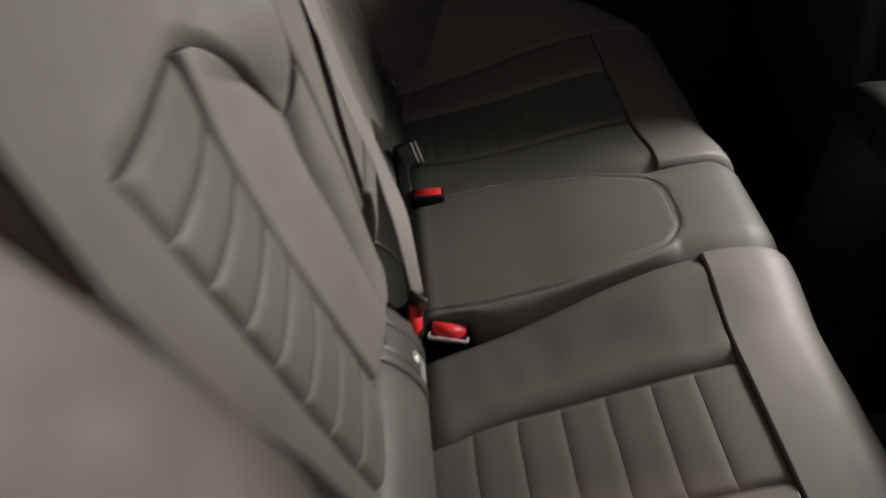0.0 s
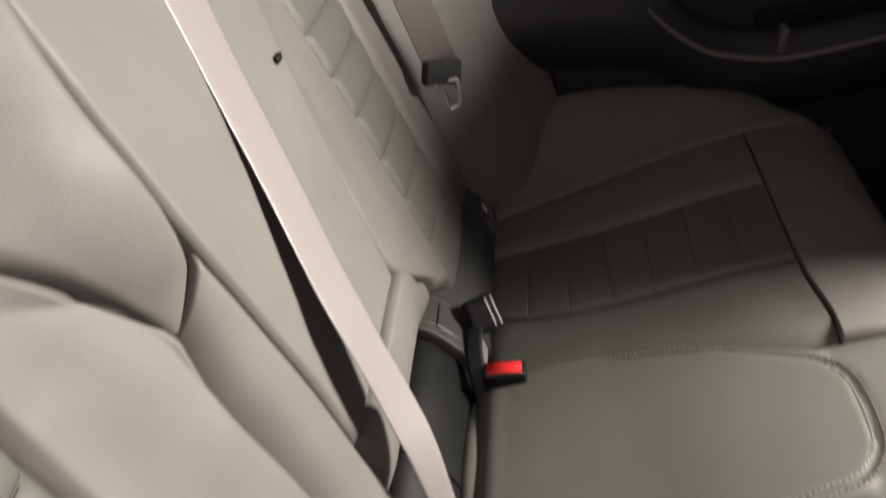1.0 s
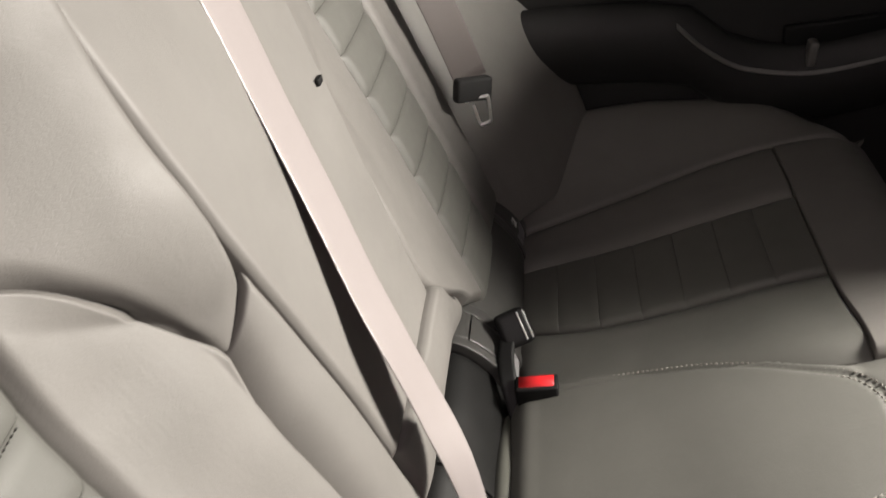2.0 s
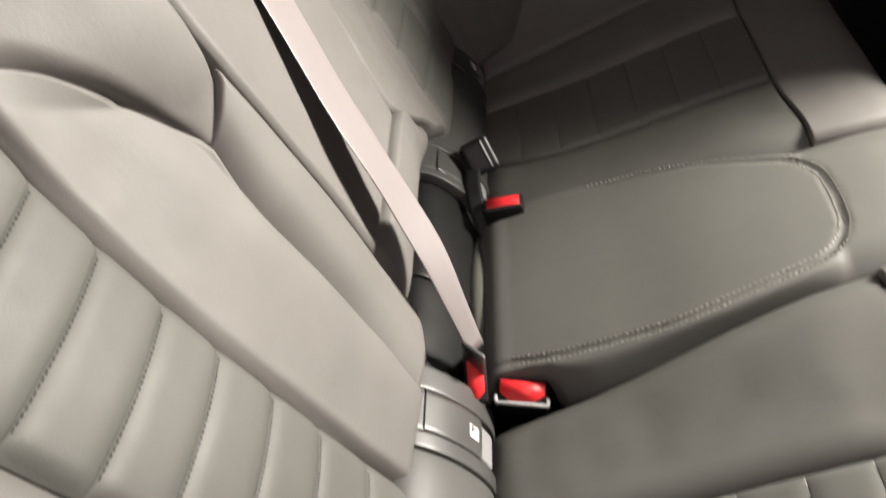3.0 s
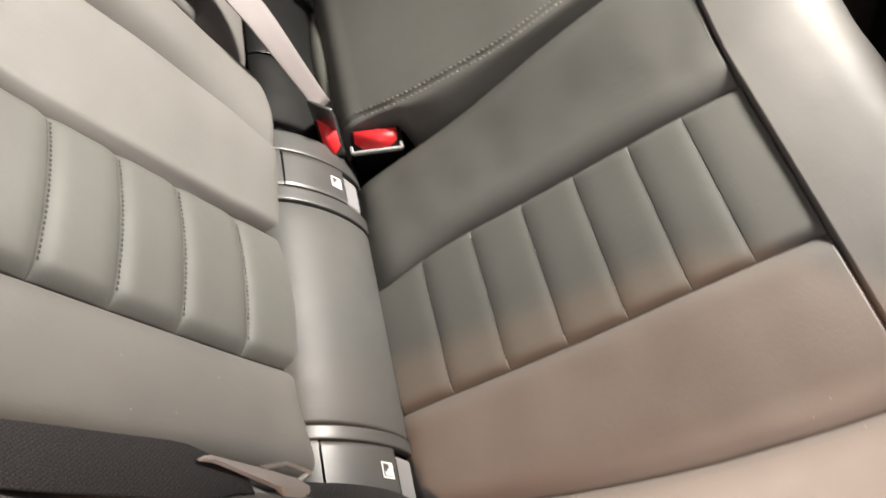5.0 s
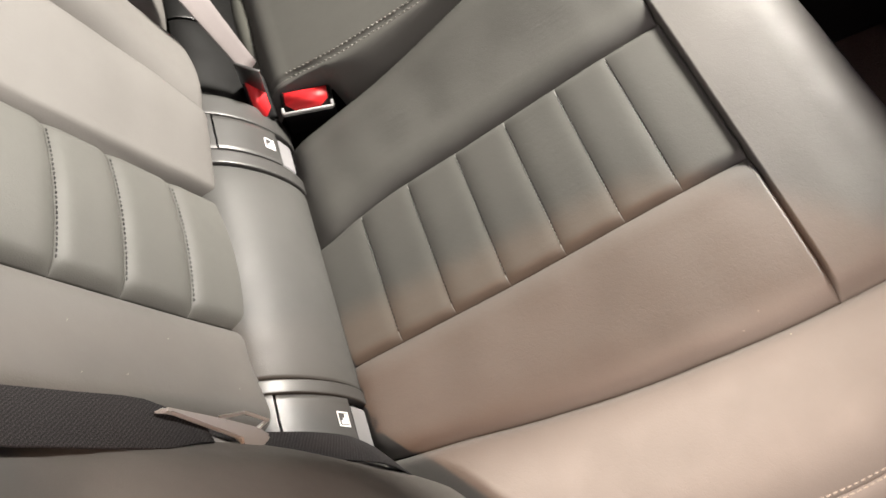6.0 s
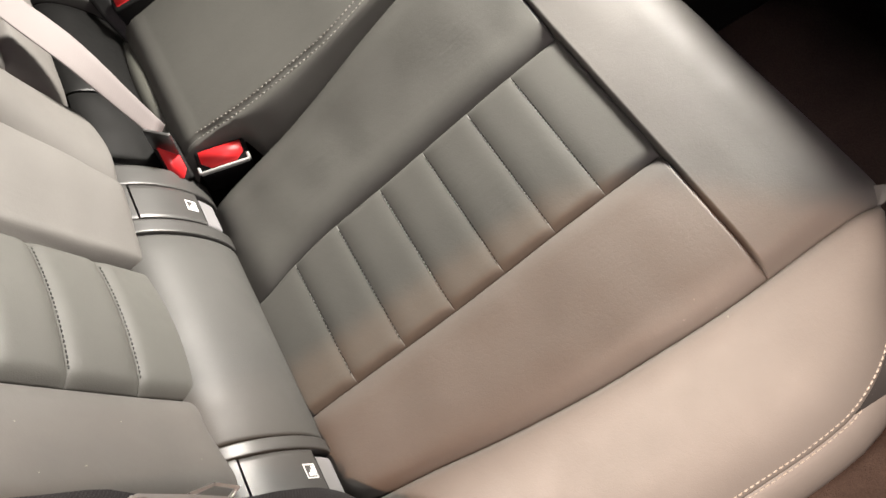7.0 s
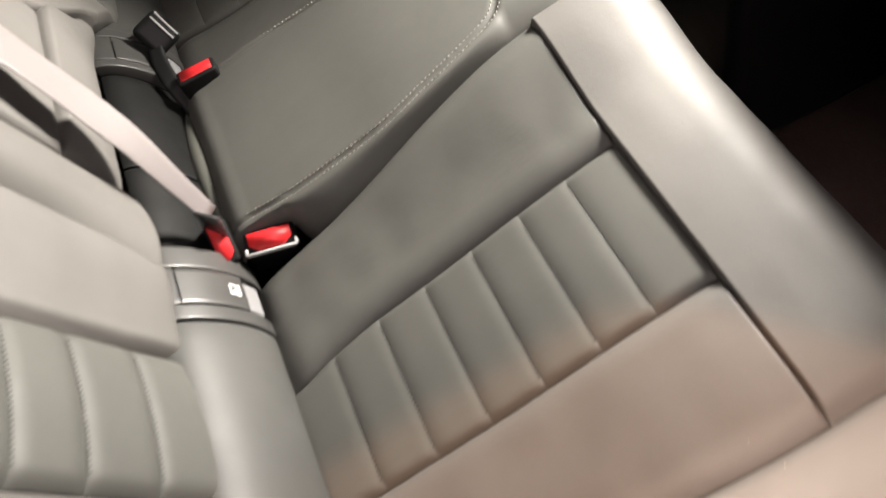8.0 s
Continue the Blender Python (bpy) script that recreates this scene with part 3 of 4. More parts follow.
def bstrip(y0, y1, z0, z1, far=False):
    """A strip of the backrest between two seams; z0 None: from its lower edge."""
    def fn(u, v):
        low = b_low(y0(0.07) + (y1(0.07) - y0(0.07)) * v) if z0 is None else z0
        z = low + (z1 - low) * u
        y = y0(z) + (y1(z) - y0(z)) * v
        return back_point(y, z, far)
    return fn


arch_low = smooth_curve((-0.40, ARCH_TOP), (-0.2285, ARCH_TOP), (-0.10, ARCH_TOP), (-0.076, ARCH_TOP), (-0.063, 0.464), (-0.056, 0.460), (-0.049, 0.454), (-0.040, 0.444), (-0.030, 0.430), (-0.017, 0.410), (-0.006, 0.391), (0.006, 0.368), (0.016, 0.347), (0.046, 0.385))


def crown(u, v):
    y = b_out(0.45) + (b_mid(0.42) - b_out(0.45)) * u
    z0 = arch_low(y)
    z = z0 + (0.66 - z0) * v
    y = b_out(np.maximum(z, 0.45)) + (b_mid(np.maximum(z, 0.42)) - b_out(np.maximum(z, 0.45))) * u
    return back_point(y, z)


def wing(u, v, far=False):
    """Side bolster that comes forward beside the door."""
    z = 0.60 * v
    f = wing_ridge(z)
    y0 = b_out(z)
    w = 0.165 * u
    wr = np.maximum(0.366 + y0, 0.035)
    fwd = f * step(w / wr) + 0.75 * step((0.50 - z) / 0.30) * np.clip(w - wr * 0.8, 0, 0.12 if far else 0.065) - (0.0 if far else 4.0) * np.clip(w - 0.125, 0, 1) ** 1.5
    return back_x(z) + 0.006 + fwd + (0.022 * (1 - step(w / 0.07)) if far else 0.0), y0 - w, z


wing_ridge = smooth_curve((0.0, 0.074), (0.13, 0.079), (0.243, 0.058), (0.306, 0.045), (0.36, 0.052), (0.45, 0.036), (0.54, 0.020), (0.60, 0.010))


def bolster_patch(u, v):
    """The swelling beside the armrest, from the lower edge up to the crown."""
    low = b_low(b_arch(0.07) + (b_mid(0.07) - b_arch(0.07)) * v)
    nominal = 0.074 + u * 0.273
    z = low + u * (0.347 + 0.036 * v - low)
    y = b_arch(nominal) + (b_mid(z) - b_arch(nominal)) * v
    return back_point(y, z)


def far_strip(u, v):
    """Beside the far insert: one smooth strip that runs out to a point at its lower end."""
    low = 0.052 + 0.042 * v
    z = low + (0.64 - low) * u
    inner = b_mid(z) - 0.094 * step((0.20 - z) / 0.11)
    y0 = b_far(np.minimum(z, 0.47))
    return back_point(y0 + (inner - y0) * v, z, True)


def outer_backrest(mirror):
    side = "beside the far door" if mirror else "beside the open door"
    back = thing("rear_seat", "grey leather rear seat back, cross-pleated, " + side, "car seat", "rear seat backs")
    T = (1, 0, 0.3)
    far = dict(far=mirror)
    for a, b in zip(B_PLEATS[:-1], B_PLEATS[1:]):
        panel("pleat", bstrip(b_near, b_far, a, b, mirror), back, LEATHER_INS_SHADE, 14, 34, puff=0.0026, edge=0.012, dip=0.0065, sides=((1, 0.40), (1, 0.40), (1.2, 0.8), (1.0, 0.8)), toward=T, mirror=mirror)
    if mirror:
        panel("inner_panel", far_strip, back, LEATHER, 70, 30, puff=0.005, edge=0.020, dip=0.008, sides=((0.6, 1), 0, 1, (0.4, 0.4)), toward=T, mirror=True, wrinkle=0.001, skirt=0.03)
        panel("crown", bstrip(b_out, lambda z: b_far(np.minimum(z, 0.47)), ARCH_TOP, 0.64, True), back, LEATHER, 30, 50, puff=0.005, edge=0.024, dip=0.008, sides=((0.5, 0.8), 0, 0.75, 1), toward=T, mirror=True, wrinkle=0.001)
    else:
        panel("inner_panel", bstrip(b_far, b_arch, None, ARCH_TOP), back, LEATHER, 60, 30, puff=0.005, edge=0.020, dip=0.008, sides=(0.8, (0.2, 0.3), (0.55, 0.95), (0.14, 0.6)), toward=T, wrinkle=0.001, skirt=0.035)
        panel("bolster", bolster_patch, back, LEATHER, 60, 26, puff=0.006, edge=0.022, dip=0.006, sides=((0.6, 1), (0.2, 0.35), (1.4, 0.62), (0.3, 0.3)), skirt=0.055, toward=T, bulge=0.003)
        panel("crown", crown, back, LEATHER, 110, 60, puff=0.005, edge=0.024, dip=0.008, sides=(0.75, (0.3, 0.2), (1.1, 0.85), 0), toward=T, wrinkle=0.001, fade=lambda y, z: step((y + 0.248) / 0.02) * (1 - 0.45 * step((y - 0.006) / 0.012)))
    panel("side_panel", bstrip(b_out, b_near, 0.048, ARCH_TOP, mirror), back, LEATHER, 60, 24, puff=0.005, edge=0.018, dip=0.008, sides=(1.2, 0, 1, 1), toward=T, mirror=mirror, wrinkle=0.001)
    panel("side_bolster", functools.partial(wing, **far), back, LEATHER, 40, 60, puff=0.003, edge=0.020, dip=0.010, sides=(1, 0, 0, 0), toward=(1, 0.6, 0), mirror=mirror, wrinkle=0.001)
    if not mirror:
        q = np.linspace(0.09, 0.94, 60)
        for z in B_PLEATS[1:-1]:
            y = b_near(z) + (b_far(z) - b_near(z)) * q
            x, y, zz = back_point(y, np.full(60, z - 0.0016))
            stitches("stitching", np.stack([x - 0.0006, y, zz], 1), np.tile((0.96, 0, 0.28), (60, 1)), back, THREAD_D, pitch=0.0040, length=0.0027, width=0.0010, lift=0.0004)
    ys, zs = np.meshgrid(np.linspace(-0.40, 0.03, 12), np.linspace(-0.02, 0.655, 14), indexing="ij")
    xs = back_x(zs) - 0.018
    v = np.stack([xs, ys, zs], -1).reshape(-1, 3).tolist() + np.stack([xs - 0.09, ys, zs], -1).reshape(-1, 3).tolist()
    f = [(i * 14 + j, (i + 1) * 14 + j, (i + 1) * 14 + j + 1, i * 14 + j + 1) for i in range(11) for j in range(13)]
    f += [tuple(168 + k for k in reversed(q)) for q in f]
    rim = [i * 14 for i in range(12)] + [154 + j for j in range(1, 14)] + [i * 14 + 13 for i in range(10, -1, -1)] + [j for j in range(12, 0, -1)]
    f += [(rim[k], 168 + rim[k], 168 + rim[(k + 1) % len(rim)], rim[(k + 1) % len(rim)]) for k in range(len(rim))]
    mesh_part("shell", v, f, FOAM, back, mirror=mirror)
    return back


def middle_backrest():
    """The folded-up armrest between the two backrests."""
    back = thing("folding_armrest", "grey leather middle armrest folded up between the backrests", "armrest")
    lo, hi = 0.178, 0.68

    def face(u, v):
        z = lo + (hi - lo) * u
        half = YC - b_mid(z) - 0.001
        y = YC + (v * 2 - 1) * half * (0.985 + 0.015 * np.sqrt(np.clip(u / 0.05, 0, 1)))
        return 0.0007 - 0.21 * z, y, z
    panel("padding", face, back, LEATHER, 70, 50, puff=0.003, edge=0.016, dip=0.008, sides=((0.8, 0.8), 0, (0.4, 0.45), (0.4, 0.45)), skirt=0.05, toward=(1, 0, 0.2), wrinkle=0.0008)

    def under(u, v):
        y = 0.075 + 0.18 * v
        return -0.040 - 0.045 * u, y, lo + 0.002 + 0.012 * u
    panel("underside", under, back, LEATHER, 10, 30, puff=0.002, edge=0.01, dip=0.003, toward=(0, 0, -1), skirt=0.004)

    def roll(u, v):
        """Padded roll under the armrest: it comes down from the armrest's lower edge and turns under."""
        y = 0.070 + 0.264 * v
        top = 0.182 - 0.060 * step((y - 0.27) / 0.06)
        z = top + (0.080 - top) * u
        return -0.032 - 0.014 * u**3 + 0.007 * np.sin(np.pi * u) - 0.010 * np.clip(1 - v * 6, 0, 1) ** 2, y, z
    panel("lower_roll", roll, back, LEATHER, 30, 60, puff=0.003, edge=0.016, dip=0.008, sides=((0.4, 0.6), 1, (0.8, 0.8), (0.5, 0.5)), toward=(1, 0, 0.2), skirt=0.03, wrinkle=0.0006)
    part("pull_loop", box_bm((0.004, 0.012, 0.006), 0.0012, 2, pose(-0.0800, 0.2645, 0.407)), BLACK, back, "small black fabric loop")
    return back


def trim_profile(n=18):
    """Section of the lower trim between backrest and cushion: (x, z)."""
    a, b = np.array((-0.053, 0.064)), np.array((0.012, -0.043))
    t = np.linspace(0, 1, n)[:, None]
    nrm = np.array((0.85, 0.53))
    return a + (b - a) * t + nrm * 0.026 * np.sqrt(np.clip(1 - (2 * t - 1) ** 2 * 0.96, 0, 1))


def trim_tube(name, y0, y1, mat, parent, grow=0.0, mirror=False, t0=0.0, t1=1.0, rounded=0.003, label=""):
    prof = trim_profile(140)
    prof = prof[round(t0 * 139): round(t1 * 139) + 1: 1 if t1 - t0 < 0.3 else 3]
    c = np.array((-0.04, -0.02))
    ys = [y0, y0 + rounded * 0.3, y0 + rounded] + list(np.linspace(y0 + rounded, y1 - rounded, 10))[1:-1] + [y1 - rounded, y1 - rounded * 0.3, y1]
    gs = [-0.0022, -0.0004, 0] + [0] * 8 + [0, -0.0004, -0.0022]
    verts = []
    m = len(prof)
    d = prof - c
    d /= np.linalg.norm(d, axis=1, keepdims=True)
    for y, g in zip(ys, gs):
        for k in range(m):
            p = prof[k] + d[k] * (g + grow)
            verts.append((p[0], y, p[1]))
    f = [(i * m + j, i * m + j + 1, (i + 1) * m + j + 1, (i + 1) * m + j) for i in range(len(ys) - 1) for j in range(m - 1)]
    inner = len(verts)
    for y in (y0, y1):
        for k in range(m):
            p = prof[k] - d[k] * 0.012
            verts.append((p[0], y, p[1]))
    last = (len(ys) - 1) * m
    for j in range(m - 1):
        f += [(inner + j, inner + j + 1, j + 1, j), (last + j, last + j + 1, inner + m + j + 1, inner + m + j)]
    return mesh_part(name, verts, f, mat, parent, label, mirror)


def lower_trim(mirror):
    tr = thing("lower_seat_trim", "grey trim roll with two plastic child-seat anchor covers", "seat trim", "lower seat trims")
    trim_tube("roll", -0.251, -0.041, TRIM, tr, mirror=mirror)
    trim_tube("roll_end", -0.42, -0.3225, TRIM, tr, grow=-0.002, mirror=mirror)
    # shadow of belt and buckles is put into this piece's darker colour
    trim_tube("end_piece", 0.0145 if mirror else 0.047, 0.164, SHADED_TRIM, tr, grow=-0.012, mirror=mirror)
    for yc in (-0.019 if mirror else -0.001, -0.285):
        trim_tube("anchor_frame", yc - 0.0385, yc - 0.0225, COVER, tr, grow=0.0016, mirror=mirror, rounded=0.0012)
        trim_tube("anchor_frame", yc + 0.0205, yc + (0.046 if yc > -0.01 else 0.0325), COVER, tr, grow=0.0016, mirror=mirror, rounded=0.0012)
        trim_tube("anchor_frame", yc - 0.0225, yc + 0.0205, COVER, tr, grow=0.0016, mirror=mirror, t0=0.0, t1=0.165, rounded=0.0012)
        flap = trim_tube("anchor_flap", yc - 0.0213, yc + 0.0193, COVER, tr, grow=0.0015, mirror=mirror, t0=0.178, t1=0.70, rounded=0.0005, label="hinged plastic anchor cover")
        trim_tube("anchor_bed", yc - 0.024, yc + 0.022, BLACK, tr, grow=-0.006, mirror=mirror)
        trim_tube("anchor_bar", yc - 0.0205, yc + 0.014, LIGHT_METAL, tr, grow=0.0010, mirror=mirror, t0=0.715, t1=0.86, label="bright metal anchor seen in the gap")
        # pictogram: outlined square with a small figure of a child seat
        prof = trim_profile(400)
        c = np.array((-0.04, -0.02))

        def on_flap(t, y, g=0.0019):
            p = prof[int(t * 399)]
            d = (p - c) / np.linalg.norm(p - c)
            p = p + d * g
            return (p[0], y, p[1])
        bars = []
        yi, ti, h, w = yc, 0.615, 0.0062, 0.045
        for (ta, ya, tb, yb) in ((ti - w, yi - h, ti + w, yi - h + 0.0011), (ti - w, yi + h - 0.0011, ti + w, yi + h), (ti - w, yi - h, ti - w + 0.008, yi + h), (ti + w - 0.008, yi - h, ti + w, yi + h),
                                 (ti - 0.005, yi - 0.004, ti + 0.03, yi + 0.001), (ti + 0.012, yi - 0.001, ti + 0.032, yi + 0.0042), (ti - 0.022, yi - 0.0042, ti + 0.004, yi - 0.0012)):
            bars.append((ta, ya, tb, yb))
        verts, f = [], []
        for ta, ya, tb, yb in bars:
            b = len(verts)
            verts += [on_flap(ta, ya), on_flap(tb, ya), on_flap(tb, yb), on_flap(ta, yb)]
            verts += [on_flap(ta, ya, 0.001), on_flap(tb, ya, 0.001), on_flap(tb, yb, 0.001), on_flap(ta, yb, 0.001)]
            f += [(b, b + 1, b + 2, b + 3), (b, b + 4, b + 5, b + 1), (b + 1, b + 5, b + 6, b + 2), (b + 2, b + 6, b + 7, b + 3), (b + 3, b + 7, b + 4, b)]
        mesh_part("pictogram", verts, f, WHITE, flap, "white printed child-seat pictogram", mirror, flat=True)
    return tr


# ---- buckles and belts ----
def buckle(name, label, m, rim=False, square=False):
    """Belt buckle: black housing standing on its strap, red release button at the top end. Local x along the button, z up out of the seat."""
    ob = tagged(new(name), label, "seat belt buckle", "seat belt buckles")
    ob.matrix_world = m
    bm = box_bm((0.051, 0.025, 0.060), 0.004, 3, pose(0, 0, -0.030))
    part("housing", bm, BLACK, ob)
    for size, at in () if not rim else (((0.049, 0.0028, 0.007), (0, -0.0122, 0.001)), ((0.003, 0.007, 0.006), (0.0245, -0.009, 0.001)), ((0.003, 0.007, 0.006), (-0.0245, -0.009, 0.001))):
        part("bezel", box_bm(size, 0.0011, 2, pose(*at)), GREYP, ob, "worn grey rim")
    w, h = 0.0215, 0.0092
    bm = bmesh.new()
    low = [bm.verts.new((x, y, -0.004)) for x, y in ((-w, h), (-w, -0.9 * h if square else -0.25 * h), (-0.94 * w if square else -0.6 * w, -h), (0.94 * w if square else 0.6 * w, -h), (w, -0.9 * h if square else -0.25 * h), (w, h))]
    top = [bm.verts.new((v.co.x * 0.97, v.co.y * 0.96, (0.0016 if square else 0.0052) - 0.10 * max(-v.co.y, 0))) for v in low]
    bm.faces.new(top)
    for k in range(6):
        bm.faces.new((low[k], low[(k + 1) % 6], top[(k + 1) % 6], top[k]))
    bmesh.ops.recalc_face_normals(bm, faces=list(bm.faces))
    bmesh.ops.bevel(bm, geom=[e for e in bm.edges if all(v in top for v in e.verts)], offset=0.0008, segments=2, affect="EDGES")
    part("button", bm, RED, ob, "red release button")
    bm = box_bm((0.042, 0.007, 0.09), 0.002, 2, pose(0, 0.004, -0.101))
    part("stalk", bm, BLACK, ob)
    return ob


outer_cushion(False)
outer_cushion(True)
middle_cushion()
outer_backrest(False)
outer_backrest(True)
middle_backrest()
lower_trim(False)
lower_trim(True)

buckle("belt_buckle", "black seat belt buckle with red button beside the middle cushion", pose(0.0527, 0.0488, -0.0034, 21, 10.5, -6.4), rim=True)
n2 = Vector((0.15, -0.62, 0.77)).normalized()
e2 = Vector((0.06, 0.78, 0.62)) - n2 * n2.dot(Vector((0.06, 0.78, 0.62)))
e2.normalize()
m2 = Matrix((e2, n2.cross(e2), n2)).transposed().to_4x4()
m2.translation = (0.0125, 0.053, 0.018)
m2 = m2 @ Matrix.Scale(0.86, 4)
buckle("belt_buckle", "black belt buckle with the middle belt latched in", m2)
buckle("belt_buckle", "black seat belt buckle with red button behind the middle cushion", pose(0.046, 0.290, 0.0265, 0, 0, 0) @ Matrix.Scale(0.90, 4), square=True)

# middle belt, pulled tight from the top of the armrest to its buckle
bpath = spline([(-0.135, 0.190, 0.655), (-0.103, 0.186, 0.514), (-0.083, 0.172, 0.424), (-0.061, 0.149, 0.355), (-0.042, 0.126, 0.297), (-0.024, 0.108, 0.25), (-0.009, 0.096, 0.20), (0.004, 0.085, 0.15), (0.012, 0.076, 0.09), (0.018, 0.071, 0.040)], 60)
wid = []
for i, p in enumerate(bpath):
    k = i / 59
    t = np.gradient(bpath, axis=0)[i]
    t /= np.linalg.norm(t)
    w = np.array((0.08 + 0.85 * step((k - 0.66) / 0.32), 0.97, -0.12))
    w = w - t * (w @ t)
    w /= np.linalg.norm(w)
    wid.append(w * (0.0232 - 0.0138 * step((k - 0.62) / 0.38)))
mb = thing("middle_seat_belt", "pale grey webbing belt pulled tight over the folded armrest", "seat belt", "seat belts")
sweep("webbing", bpath, wid, 0.0014, BELT_M, mb)
part("tongue", box_bm((0.026, 0.003, 0.034), 0.001, 2, pose(0.0150, 0.060, 0.041, 0, 14, -40)), DARK_STEEL, mb, "steel latch tongue")

# ---- shell of the car ----
floor = thing("floor", "dark brown carpet in the rear footwell", "carpet", kind="structure")
bm = box_bm((2.6, 2.2, 0.06), 0.0, 1, pose(0.5, YC, -0.36))
part("carpet", bm, CARPET, floor)


def far_door():
    d = thing("car_door", "black vinyl far rear door with armrest and pull handle, closed", "car door")
    y0 = 0.80
    bm = box_bm((1.6, 0.05, 0.72), 0.006, 2, pose(0.62, y0 + 0.025, 0.01))
    part("lower_panel", bm, DOORM, d)

    def armrest(u, v):
        x = -0.50 + 1.40 * u
        low = smooth_curve((-0.50, 0.222), (-0.25, 0.215), (0.10, 0.206), (0.263, 0.185), (0.347, 0.118), (0.439, 0.100), (0.56, 0.112), (0.90, 0.13))(x)
        z = low - 0.02 + (0.12) * (v - 0.5)
        return x, y0 - 0.030 * np.sin(np.pi * v) ** 0.6 - 0.002, z
    panel("armrest", armrest, d, DOORM, 50, 24, puff=0.004, edge=0.02, dip=0.002, toward=(0, -1, 0))
    pts = spline([(0.255, y0 - 0.036, 0.204), (0.29, y0 - 0.038, 0.166), (0.347, y0 - 0.040, 0.129), (0.439, y0 - 0.040, 0.111), (0.56, y0 - 0.038, 0.122), (0.75, y0 - 0.036, 0.14)], 40)
    # width tapers in place of the light fading along the edge
    sweep("trim_edge", pts, np.linspace(1, 0.45, 40)[:, None] * np.array((0, 0.0018, 0.0036)), 0.003, SATIN, d, "satin grey trim edge")
    bm = box_bm((0.013, 0.022, 0.036), 0.0055, 4, pose(0.434, y0 - 0.022, 0.133, 0, 8, 0))
    part("pull_handle", bm, SATIN, d, "satin pull handle")
    bm = box_bm((0.20, 0.012, 0.055), 0.005, 2, pose(0.50, y0 - 0.004, 0.142))
    part("handle_pocket", bm, BLACK, d)
    bm = box_bm((1.5, 0.012, 0.016), 0.004, 2, pose(0.62, y0 - 0.008, 0.262, 0, 5, 0))
    part("waist_strip", bm, SATIN, d, "thin satin strip")
    pts = spline([(-0.10, y0 - 0.012, 0.318), (0.116, y0 - 0.013, 0.292), (0.25, y0 - 0.013, 0.273), (0.36, y0 - 0.012, 0.256), (0.40, y0 - 0.008, 0.253)], 30)
    sweep("inlay", pts, np.linspace(1, 0.6, 30)[:, None] * np.array((0, 0.004, 0.017)), 0.005, PALE_REFLECTION, d, "glossy door strip, hall reflection put in as pale colour")
    return d


far_door()


def shell_box(name, size, m, mat, label, category):
    t = thing(name, label, category, kind="structure")
    part("panel", box_bm(size, 0.01, 2, m), mat, t)
    return t


# unseen roof, its near edge cut to place the hall light's boundary
roof = thing("roof", "unseen dark roof over the cabin, edge cut to shape the hall light", "car roof", kind="structure")
outline = ((-0.9, -0.58), (-0.48, -0.58), (-0.46, -0.44), (0.06, -0.44), (0.095, -0.455), (0.19, -0.555), (0.24, -0.58), (1.9, -0.58), (1.9, 0.90), (-0.9, 0.90))
k = len(outline)
mesh_part("lining", [(x, y, 0.96) for x, y in outline] + [(x, y, 1.01) for x, y in outline], [tuple(reversed(range(k))), tuple(range(k, 2 * k))] + [(i, (i + 1) % k, k + (i + 1) % k, k + i) for i in range(k)], ROOF_BLOCK, roof, flat=True)
shell_box("parcel_shelf", (0.5, 1.4, 0.04), pose(-0.48, YC, 0.62), FOAM, "black parcel shelf behind the backrests", "car shelf")
shell_box("rear_bulkhead", (0.04, 1.4, 1.0), pose(-0.40, YC, 0.12), FOAM, "black wall behind the backrests", "car wall")


# ---- belts at the doors, far buckle, front seat ----
nb = thing("door_side_seat_belt", "black webbing belt with grey tongue hanging by the side bolster", "seat belt", "seat belts")
p = spline([(-0.185, -0.325, 0.66), (-0.155, -0.334, 0.54), (-0.134, -0.343, 0.47), (-0.104, -0.350, 0.40), (-0.061, -0.346, 0.320), (-0.044, -0.340, 0.267), (-0.030, -0.336, 0.227), (-0.020, -0.334, 0.190)], 40)
k = step((p[:, 2:] - 0.30) / 0.15)
w = (np.array((0.36, -0.88, 0.22)) * (1 - k) + np.array((0.52, -0.76, 0.40)) * k) * 0.0215 * (1 - 0.55 * step((0.235 - p[:, 2:]) / 0.045))
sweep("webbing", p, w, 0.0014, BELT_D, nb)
p = spline([(-0.030, -0.334, 0.200), (-0.006, -0.331, 0.124), (0.014, -0.329, 0.088), (0.030, -0.328, 0.048), (0.037, -0.330, 0.000), (0.034, -0.335, -0.060)], 30)
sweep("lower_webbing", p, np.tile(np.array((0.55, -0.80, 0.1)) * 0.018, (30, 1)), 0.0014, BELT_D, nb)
a_ = Vector((0.025, -0.006, -0.084)).normalized()
n_ = Vector((0.58, -0.42, 0.70))
n_ = (n_ - a_ * n_.dot(a_)).normalized()
b_ = n_.cross(a_)
tm = Matrix((a_, b_, n_)).transposed().to_4x4()
tm.translation = Vector((-0.0145, -0.3265, 0.188))


def plate(outline, thick, m, bevel=0.0008):
    """A flat plate from its outline in millimetres."""
    bm = bmesh.new()
    f = bm.faces.new([bm.verts.new((x * 0.00098, y * 0.00098, thick / 2)) for x, y in outline])
    r = bmesh.ops.extrude_face_region(bm, geom=[f])
    for v in r["geom"]:
        if isinstance(v, bmesh.types.BMVert):
            v.co.z -= thick
    bmesh.ops.recalc_face_normals(bm, faces=list(bm.faces))
    bmesh.ops.bevel(bm, geom=list(bm.edges), offset=bevel, segments=2, affect="EDGES")
    bmesh.ops.transform(bm, matrix=m, verts=bm.verts)
    return bm


